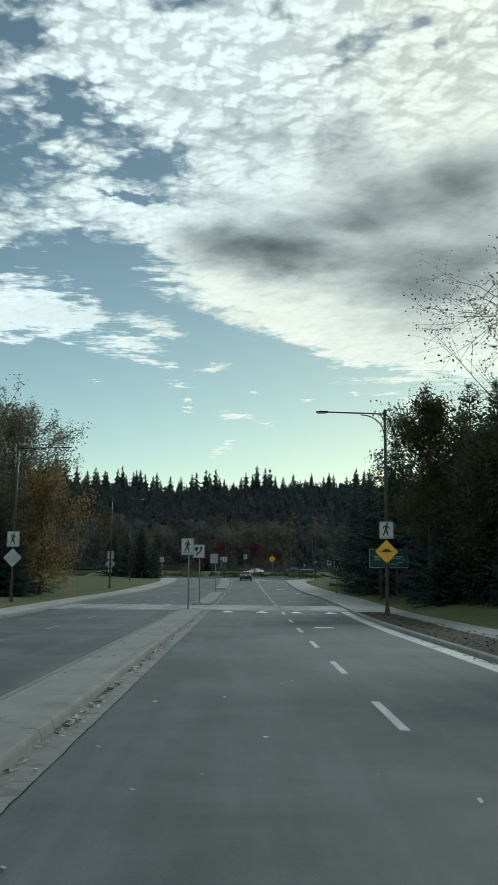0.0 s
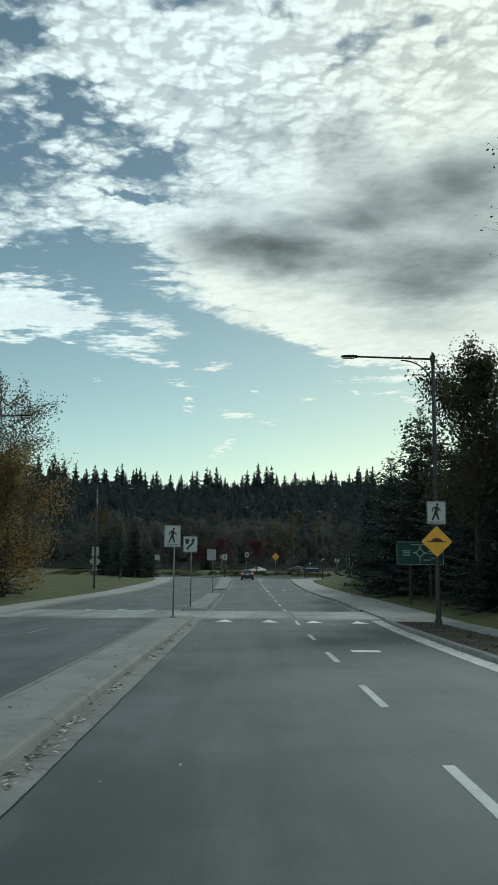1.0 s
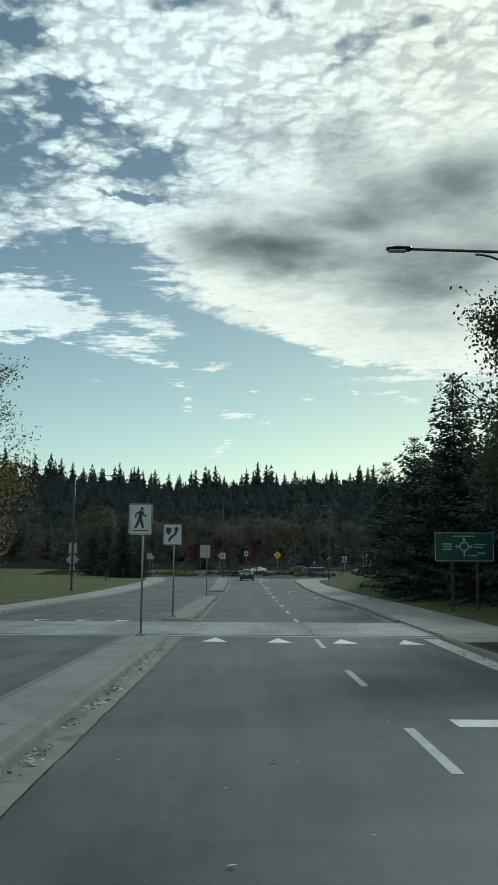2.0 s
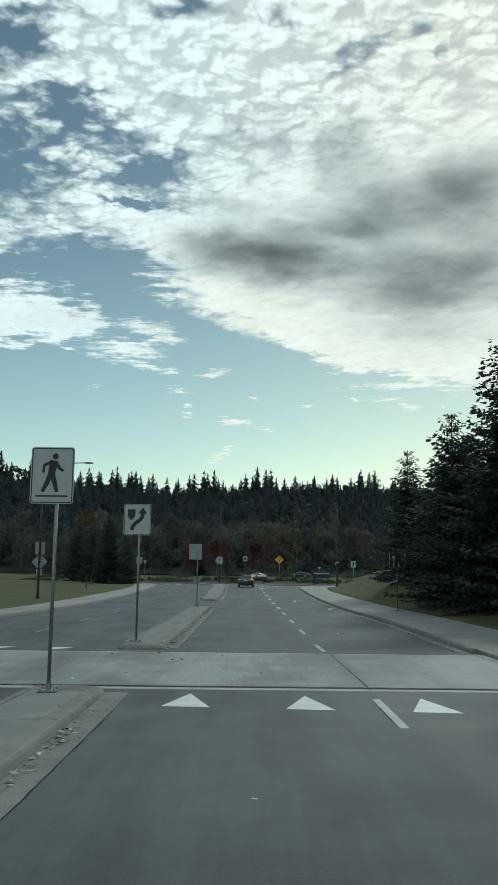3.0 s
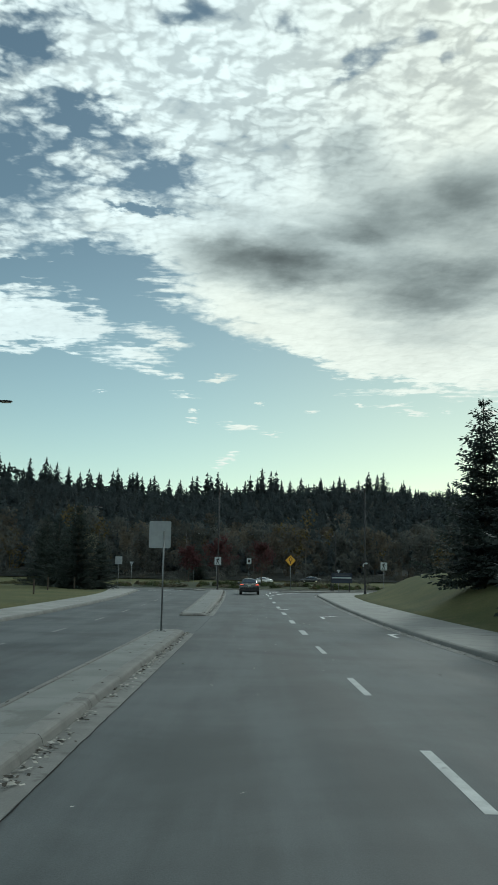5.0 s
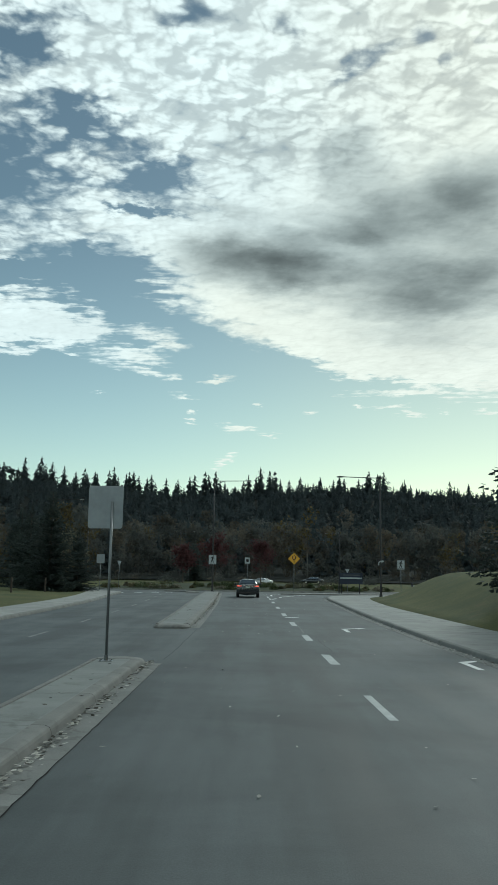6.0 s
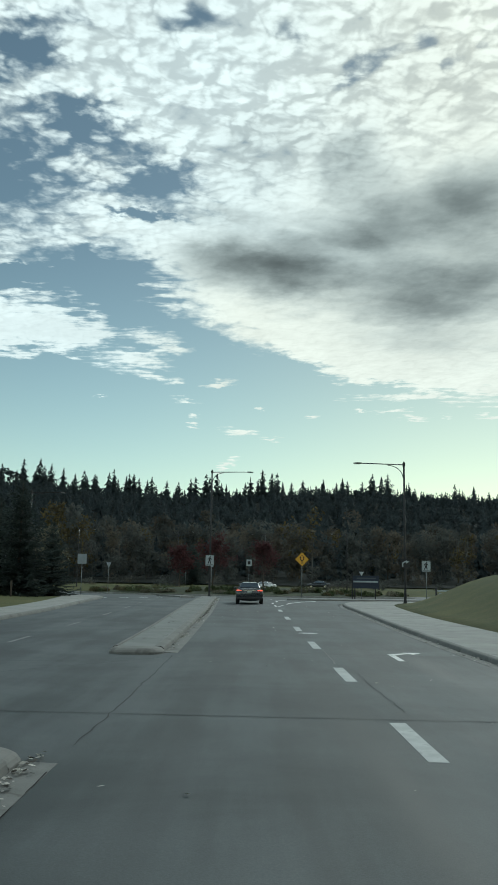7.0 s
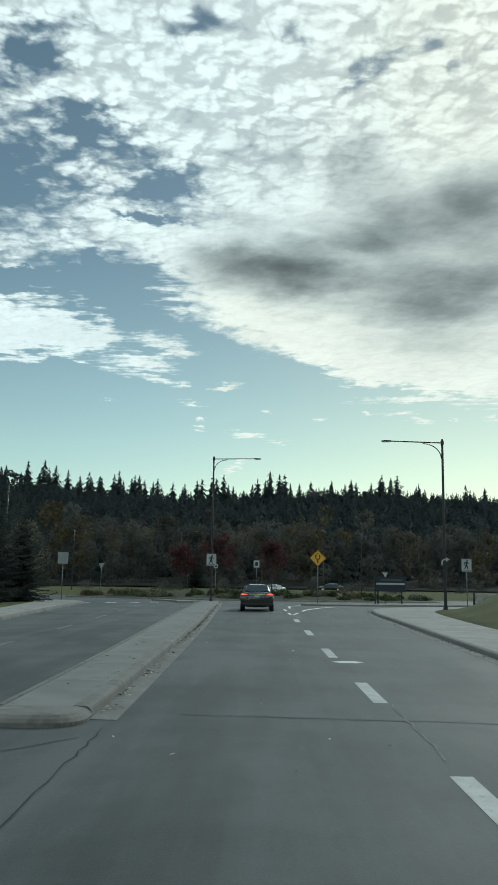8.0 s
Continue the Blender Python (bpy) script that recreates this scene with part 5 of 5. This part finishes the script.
def wood(runs, seg=5):
    bm = bmesh.new()
    for k, (pts, rad) in enumerate(runs):
        tube(bm, pts, list(rad), 9 if k == 0 else (seg if rad[0] > 0.02 else 3), k == 0)
    return bm


def broadleaf(label, x, y, h, spread, leaf_mat, seed, per_tip=9, size=0.09, puff=0.35, first=0.25, limbs=16, lean=0.0, droop=0.0, z=None, rise=0.6, rz=0.0, twigs=3, fine=1.0):
    rng = np.random.default_rng(seed)
    t = thing("tree", label, "tree", pose(x, y, (land(x, y) if z is None else z) - 0.05, 0, 0, rz))
    runs, tips = boughs(rng, h, spread, first, limbs, lean, rise, twigs, fine)
    part("trunk", wood(runs), M_BARK, t, smooth=True)
    pts = np.repeat(tips, per_tip, axis=0) + rng.normal(0, puff, (len(tips) * per_tip, 3))
    if droop:
        pts[:, 2] -= np.abs(rng.normal(0, droop, len(pts)))
    keep = pts[:, 2] > 0.5
    quads("crown", leaf_quads(rng, pts[keep], size), leaf_mat, t)
    return t


def spruce_mesh(rng, h, spread):
    """Needle sprays on uneven drooping branches whose tips turn up."""
    pieces = []
    up = np.array([0.0, 0.0, 1.0])
    lobes = rng.uniform(0, 6.28, 4)
    n = int(42 * h)
    for i in range(n):
        f = 0.02 + 0.965 * ((i + rng.uniform(0, 1)) / n) ** 1.3
        f = min(f + 0.012 * math.sin(f * 82 + lobes[3]), 0.99)                 # loose tiers
        az = i * 2.39996 + rng.normal(0, 0.35)
        swell = 1 + 0.20 * math.sin(2 * az + lobes[0] + 9 * f) + 0.14 * math.sin(3 * az + lobes[1] - 17 * f)
        reach = (spread * (1 - f) ** 0.85 * (0.72 + 0.28 * min(f / 0.1, 1)) + 0.06) * swell
        ln = reach * (rng.uniform(0.45, 1.0) if rng.uniform() < 0.6 else rng.uniform(0.85, 1.28))
        tilt = 0.40 * f - 0.36 * (1 - f) + rng.normal(0, 0.06)
        out, side = np.array([math.cos(az), math.sin(az), 0.0]), np.array([-math.sin(az), math.cos(az), 0.0])
        m = max(3, int(ln / 0.30))
        fit = min(1.0, 0.28 + ln / 1.9)
        bow = rng.uniform(0.10, 0.34)
        for k in range(m):
            g = (k + 0.7) / m
            p = out * ln * g + up * (f * h + tilt * ln * g + bow * ln * g * g) + side * 0.05 * ln * math.sin(3 * g + az)
            wide = (0.14 + 0.30 * ln * (1 - g)) * fit
            for sgn in (-1, 1):
                q = p + side * sgn * wide * rng.uniform(0.5, 1.3) + out * 0.28 * fit * rng.uniform(0.4, 1.4) - up * fit * rng.uniform(0.02, 0.26)
                mid = (p + q) / 2
                w = rng.uniform(0.06, 0.13) * fit
                pieces.append([p, mid - out * w - up * 0.07 * fit, q, mid + out * w])
            drop = p + side * rng.normal(0, 0.08) - up * fit * rng.uniform(0.08, 0.28) + out * rng.normal(0, 0.06)
            w = rng.uniform(0.05, 0.11) * fit
            pieces.append([p, (p + drop) / 2 - side * w, drop, (p + drop) / 2 + side * w])
        tip = out * ln + up * (f * h + tilt * ln + bow * ln) + side * 0.05 * ln * math.sin(3 + az)
        pieces.append([tip - out * 0.3 * fit, tip - out * 0.1 * fit + side * 0.06 * fit, tip + out * 0.12 * fit + up * 0.10 * fit, tip - out * 0.1 * fit - side * 0.06 * fit])
    top = np.array([0, 0, h])
    for k in range(4):
        a = 1.571 * k
        d = np.array([math.cos(a), math.sin(a), 0]) * 0.035
        pieces.append([top - [0, 0, 0.8], top - [0, 0, 0.4] + d, top, top - [0, 0, 0.4] - d])
    return np.array(pieces)


SPRUCES = []
for k, (h, spread) in enumerate(((13.0, 4.3), (12.0, 4.5), (14.0, 4.4))):
    rng = np.random.default_rng(40 + k)
    SPRUCES.append((h, spruce_mesh(rng, h, spread)))


def first_spruce(k, label, m):
    h, pieces = SPRUCES[k]
    t = thing("spruce_tree", label, "tree", m, "spruces beside the road")
    part("trunk", tube(bmesh.new(), [(0, 0, -0.1), (0, 0, h * 0.5), (0, 0, h * 0.97)], [0.2, 0.12, 0.02], 8), M_BARK, t, smooth=True)
    quads("crown", pieces, M_SPRUCE, t)
    return t


made = {}


def spruce(x, y, h, k, label="dark green spruce standing in the lawn", wide=1.0, rz=0.0):
    s = h / SPRUCES[k][0]
    m = pose(x, y, land(x, y) - 0.05, 0, 0, rz) @ Matrix.Diagonal((s * wide, s * wide, s, 1))
    if k not in made:
        made[k] = first_spruce(k, label, m)
        return made[k]
    ob = copy_thing(made[k], Matrix.Identity(4))
    ob.matrix_basis = m
    return tagged(ob, label)


rs = random.Random(11)
for x, y, h, k, wide in ((14.0, 81.0, 14.7, 2, 1.0), (12.95, 89.0, 11.7, 1, 1.0), (14.35, 111.3, 11.2, 0, 0.95), (16.6, 108.0, 9.6, 2, 1.2), (18.0, 110.0, 10.5, 1, 1.2), (16.5, 98.0, 10.5, 1, 1.1),
                         (17.0, 90.0, 12.0, 0, 1.1), (15.2, 72.5, 11.5, 1, 1.1), (18.2, 75.0, 13.5, 0, 1.1), (16.0, 63.5, 12.8, 2, 1.1), (19.3, 67.0, 14.0, 1, 1.1),
                         (16.2, 62.5, 15.3, 2, 0.95), (15.4, 53.0, 13.6, 0, 0.85), (17.6, 56.0, 14.0, 1, 1.0), (14.6, 56.5, 8.0, 2, 1.3), (13.4, 56.0, 6.0, 1, 1.4), (16.0, 48.5, 7.5, 0, 1.3), (20.4, 60.0, 13.5, 0, 1.1), (18.5, 46.0, 13.0, 1, 1.1), (21.0, 83.0, 13.5, 1, 1.1), (21.5, 96.0, 13.0, 2, 1.1),
                         (20.5, 115.0, 12.5, 1, 1.1), (23.0, 104.0, 13.5, 0, 1.1), (15.0, 69.0, 6.5, 0, 1.3), (15.8, 76.0, 7.5, 1, 1.3), (15.5, 85.0, 7.0, 2, 1.3),
                         (17.2, 81.0, 9.0, 0, 1.2), (16.4, 59.5, 8.0, 1, 1.3), (19.0, 102.0, 9.0, 2, 1.2), (19.2, 87.5, 9.5, 1, 1.2), (16.8, 94.0, 7.0, 0, 1.3)):
    spruce(x, y, h, k, wide=wide, rz=rs.uniform(0, 360))
for x, y, h, k in ((-17.2, 150.0, 9.0, 1), (-15.3, 153.0, 6.0, 0), (-20.5, 156.0, 8.0, 2), (-19.8, 80.0, 9.5, 0), (-22.0, 77.0, 11.0, 2), (-24.5, 168.0, 9.0, 1), (-18.4, 66.5, 8.3, 2), (-20.2, 69.0, 9.5, 1), (-17.3, 68.5, 5.0, 0), (-11.2, 268.0, 9.0, 0)):
    spruce(x, y, h, k, "dark spruce in the park beside the footpath", rz=rs.uniform(0, 360))

broadleaf("tall birch with thinning pale olive leaves", -19.2, 74.0, 15.2, 5.2, M_LEAF_PALE, 5, per_tip=13, size=0.085, puff=0.24, first=0.12, limbs=30, droop=0.4, twigs=4, fine=0.8)
broadleaf("small tree with hanging gold leaves in the park", -16.4, 73.0, 10.0, 3.4, M_LEAF_GOLD, 6, per_tip=9, size=0.085, puff=0.32, first=0.08, limbs=24, droop=0.9)
broadleaf("broad tree with dark olive leaves beside the spruces", 12.3, 58.0, 13.8, 2.9, M_LEAF_OLIVE, 7, per_tip=12, size=0.085, puff=0.30, first=0.30, limbs=28)
broadleaf("smaller tree with brown leaves among the spruces", 14.9, 51.0, 9.2, 3.2, M_LEAF_OLIVE, 8, per_tip=10, size=0.10, puff=0.35, first=0.1, limbs=18)
broadleaf("nearly bare tree with sparse brown leaves on long limbs", 13.5, 32.0, 12.8, 5.4, M_LEAF_OLIVE, 9, per_tip=3, size=0.05, puff=0.16, first=0.42, limbs=40, rise=0.35, twigs=9, fine=0.6)
for x, y, h, sd, side in ((-11.3, 234.0, 7.6, 21, 2.2), (-5.6, 236.0, 9.0, 22, 2.9), (3.0, 238.0, 8.8, 23, 2.8)):
    broadleaf("small maple with dull dark red leaves", x, y, h, side, M_LEAF_RED, sd, per_tip=3, size=0.17, puff=0.3, first=0.4, limbs=12)
broadleaf("young tree with a thin pale crown beside the footpath", -19.2, 168.0, 6.6, 1.5, M_LEAF_PALE, 31, per_tip=3, size=0.1, puff=0.2, first=0.3, limbs=12)
for x, y in ((-17.6, 139.0), (-16.6, 146.0), (-16.2, 128.0)):
    s = thing("wooden_stake", "short dark wooden stake in the lawn", "post", pose(x, y, land(x, y)), "stakes in the lawn")
    part("stake", box(bmesh.new(), -0.06, 0.06, -0.06, 0.06, -0.2, 1.15, 0.01), M_BARK, s)


# ---- woods on the slope beyond ----
def far_conifers(name, label, spots, material, rng, sprays=110, size=0.062):
    """Pointed crowns of many small sprays, ragged at the rim, joined."""
    out = []
    for x, y, h in spots:
        z0, r = land(x, y) - 0.5, h * rng.uniform(0.19, 0.28)
        n = sprays
        f = 1 - np.sqrt(rng.uniform(0.0, 1.0, n))                 # more low down, where the crown is broad
        f = 0.06 + 0.94 * f
        tier = 0.75 + 0.35 * np.sin(f * rng.uniform(28, 40) + rng.uniform(0, 6))
        az = rng.uniform(0, 6.283, n)
        lob = 1 + 0.28 * np.sin(2 * az + rng.uniform(0, 6) + 7 * f)
        reach = r * (1 - f) ** 0.7 * tier * lob * rng.uniform(0.55, 1.1, n)
        lean = rng.normal(0, 0.015) * h
        p = np.stack([x + lean * f + reach * np.cos(az), y + reach * np.sin(az), z0 + f * h], axis=1)
        s = size * h * (1.15 - 0.75 * f)[:, None] * rng.uniform(0.6, 1.4, (n, 1))
        a = np.stack([np.cos(az), np.sin(az), rng.uniform(-1.0, -0.6, n)], axis=1) * s
        b = np.stack([-np.sin(az), np.cos(az), rng.normal(0, 0.15, n)], axis=1) * s * 0.75
        out.append(np.stack([p - a, p + b, p + a, p - b], axis=1))
        w = 0.022 * h
        out.append(np.array([[[x + lean - w, y, z0 + h * 0.86], [x + lean, y - w, z0 + h * 0.84], [x + lean + w, y, z0 + h * 0.86], [x + lean, y, z0 + h * 1.0]]]))
    return tagged(quads(name, np.concatenate(out), material), label, "woods", "", "stuff")


def far_broadleaves(name, label, spots, material, rng, leaves=760, size=0.33):
    out = []
    for x, y, h in spots:
        z0 = land(x, y)
        n = leaves
        # a crown of several uneven lobes
        lobes = rng.integers(5, 9)
        c = np.stack([rng.normal(0, 0.13 * h, lobes), rng.normal(0, 0.13 * h, lobes), rng.uniform(0.14, 0.88, lobes) * h], axis=1)
        rad = rng.uniform(0.10, 0.17, lobes) * h
        pick = rng.integers(0, lobes, n)
        d = rng.normal(size=(n, 3))
        d /= np.linalg.norm(d, axis=1, keepdims=True)
        p = c[pick] + d * (rad[pick] * rng.uniform(0.5, 1.05, n))[:, None]
        p[:, 2] = np.maximum(p[:, 2], 0.6)
        out.append(leaf_quads(rng, p + np.array([x, y, z0]), size * h / 14))
        # stem
        w = 0.012 * h
        out.append(np.array([[[x - w, y, z0 - 0.3], [x + w, y, z0 - 0.3], [x + w * 0.4, y, z0 + h * 0.7], [x - w * 0.4, y, z0 + h * 0.7]]]))
    return tagged(quads(name, np.concatenate(out), material), label, "woods", "", "stuff")


rw = np.random.default_rng(3)
hill, ridge, crowns = [], [], []
for y in steps(470, 850, 11.5):
    wide = 0.36 * y
    for x in np.arange(-wide, wide, 6.2):
        clump = noise.noise(Vector((x / 38, y / 30, 2.0)))
        if rw.uniform() < 0.86 + 0.3 * clump:
            hill.append((x + rw.normal(0, 3.2), y + rw.normal(0, 5), rw.uniform(9, 13) + 3.5 * clump))
        elif y > 560:
            crowns.append((x + rw.normal(0, 2), y, rw.uniform(8, 12)))
for x in np.arange(-310, 310, 4.6):                              # the ridge: clumps of tall trees, gaps and rounded crowns between
    clump = noise.noise(Vector((x / 24, 5.0, 0))) + 0.7 * noise.noise(Vector((x / 8, 9.0, 0)))
    y = 836 + rw.normal(0, 9)
    tall = 1.0 + 0.22 * ease((-x - 20) / 120)
    if clump > -0.4:
        ridge.append((x + rw.normal(0, 2.4), y, tall * (18.5 + 14 * min(clump, 0.7) + rw.uniform(-3.5, 4.5))))
    else:
        (ridge if rw.uniform() < 0.4 else crowns).append((x + rw.normal(0, 2.0), y, tall * rw.uniform(13, 18)))
far_conifers("hillside_conifers", "dark dense conifer woods covering the far slope", hill, M_HILL_HAZED, rw, 150, 0.075)
far_conifers("ridge_conifers", "tall uneven conifers along the skyline of the slope", ridge, M_HILL_HAZED, rw, 420, 0.058)
far_broadleaves("hillside_broadleaves", "rounded dark crowns among the conifers on the slope", crowns, M_HILL_HAZED, rw, 320, 0.7)
near = []
for k in range(190):
    y = rw.uniform(300, 460)
    near.append((rw.uniform(-0.42, 0.42) * y, y, rw.uniform(9, 17)))
far_conifers("valley_conifers", "dark conifers mixed among the autumn trees", near, M_HILL_HAZED, rw, 420, 0.045)
mid = []
for k in range(330):
    y = rw.uniform(285, 470)
    mid.append((rw.uniform(-0.42, 0.42) * y, y, rw.uniform(10, 19)))
far_broadleaves("valley_broadleaves", "brown and olive autumn broadleaf woods beyond the roundabout", mid, M_LEAF_HAZED, rw)
gold = [(-46, 300, 21), (-40, 296, 17), (13.5, 310, 19.5), (52, 300, 13), (66, 300, 16), (72, 310, 14), (38, 330, 17), (-70, 320, 15), (-90, 330, 14), (-18, 330, 17), (82, 300, 13), (95, 310, 14), (-30, 340, 15), (30, 350, 18)]
low = [(x + rw.normal(0, 1.5), rw.uniform(277, 292), rw.uniform(3.5, 7.5)) for x in np.arange(-125, 126, 2.6)]
far_broadleaves("woodland_edge_bushes", "low brown and olive bushes along the edge of the woods", low, M_LEAF_HAZED, rw, 260, 0.6)
far_broadleaves("gold_broadleaves", "golden autumn trees standing out before the woods", gold, M_LEAF_DULL, rw, 420, 0.36)


# ---- shrubs, grass tufts and fallen leaves ----
def shrub(x, y, h, r, seed, mat, label):
    rng = np.random.default_rng(seed)
    n = 300
    d = rng.normal(size=(n, 3))
    d /= np.linalg.norm(d, axis=1, keepdims=True)
    p = d * rng.uniform(0.45, 1.0, (n, 1)) * np.array([r, r, h])
    p[:, 2] = np.abs(p[:, 2]) + 0.05
    t = thing("shrub", label, "shrub", pose(x, y, ground_at(x, y)))
    quads("foliage", leaf_quads(rng, p, 0.11), mat, t)
    part("stem", tube(bmesh.new(), [(0, 0, -0.1), (0.05, 0, h * 0.6)], [0.05, 0.02], 6), M_BARK, t)
    return t


def ground_at(x, y):
    r = (Vector((x, y)) - HUB).length
    if r < 25:
        return gz(200) + float(np.interp(r, [5, 14, 22, 24.8], [1.2, 0.9, 0.35, 0.17]))
    return land(x, y)


shrub(-11.5, 196.5, 1.2, 2.2, 51, M_SHRUB, "rounded low green shrub on the island")
shrub(-14.5, 199.0, 0.9, 1.5, 52, M_SHRUB, "rounded low green shrub on the island")
for k in range(64):
    x = rs.uniform(-22, 23)
    y = HUB.y - math.sqrt(max(24.2 ** 2 - x * x, 1)) + rs.uniform(0.5, 8)
    shrub(x, y, rs.uniform(0.3, 0.75), rs.uniform(0.4, 1.2), 60 + k, M_SHRUB if k % 3 else M_LEAF_PALE, "dry tufted ornamental grass on the island" if k % 3 == 0 else "low green shrub on the island")

for k in range(34):
    x, y = rs.uniform(-46, 46), rs.uniform(256, 275)
    shrub(x, y, rs.uniform(0.8, 2.2), rs.uniform(1.0, 2.4), 190 + k, M_LEAF_HAZED, "brownish shrub at the edge of the woods")

rl = np.random.default_rng(8)


def litter(name, label, spots, size, mat=None):
    """Curled fallen leaves lying on the ground."""
    n = len(spots)
    c = np.array(spots)
    a = rl.uniform(0, 6.28, n)
    s = size * rl.uniform(0.5, 1.5, n)
    u = np.stack([np.cos(a), np.sin(a), rl.uniform(-0.25, 0.25, n)], 1) * s[:, None]
    w = np.stack([-np.sin(a), np.cos(a), rl.uniform(-0.2, 0.5, n)], 1) * (s * 0.55)[:, None]
    lift = np.array([0, 0, 1.0]) * (0.012 + np.abs(u[:, 2:]) + np.abs(w[:, 2:]))
    c = c + lift
    return tagged(quads(name, np.stack([c - u, c + w, c + u, c - w], 1), mat or M_LITTER), label, "leaves", "", "stuff")


spots, damp = [], []
for k in range(9000):
    y = rl.uniform(4, 172)
    if 50.5 < y < 59.5 or 92.5 < y < 105.3:
        continue
    clump = 0.42 + 0.9 * noise.noise(Vector((y * 0.9, 0.3, 0))) + 0.4 * noise.noise(Vector((y * 0.2, 5.3, 0)))
    if rl.uniform() < clump:
        (spots if rl.uniform() < 0.62 else damp).append((MED_R(y) + abs(rl.normal(0, 0.10)) + 0.02, y, gz(y) + 0.012))
for k in range(1500):
    y = rl.uniform(4, 150)
    if 50 < y < 59.3:
        continue
    (spots if rl.uniform() < 0.6 else damp).append((KERB_R(y) - abs(rl.normal(0, 0.16)) - 0.03, y, gz(y) + 0.012))
for k in range(190):
    y = rl.uniform(4, 160)
    spots.append((rl.uniform(-1.4, 5.0), y, gz(y) + 0.06 * (TABLE[0] - 1.5 < y < TABLE[1] + 1.5)))
for k in range(160):
    y = rl.uniform(4, 170)
    if not 50.3 < y < 59.5 and not 92 < y < 105.6:
        damp.append((rl.uniform(MED_L(y) + 0.1, MED_R(y) - 0.1), y, gz(y) + 0.15))
for k in range(46):
    spots.append((rl.uniform(-4.5, 6.0), rl.uniform(51.6, 58.1), 0.062))
for k in range(26):
    damp.append((rl.uniform(-5.0, 1.0), rl.uniform(51.6, 58.1), 0.062))
litter("fallen_leaves", "dry pale leaves scattered over road and gutters", spots, 0.036)
litter("damp_leaves", "dark damp leaves clumped in the gutters", damp, 0.038, M_LITTER_DARK)
verge_spots = [(rl.uniform(KERB_R(y) + 0.2, WALK_R(y) - 1.3), y, gz(y) + 0.14) for y in rl.uniform(5, 47, 2600)]
litter("verge_leaves", "dry leaves and grass blades on the verge", verge_spots, 0.05, M_LITTER_DARK)
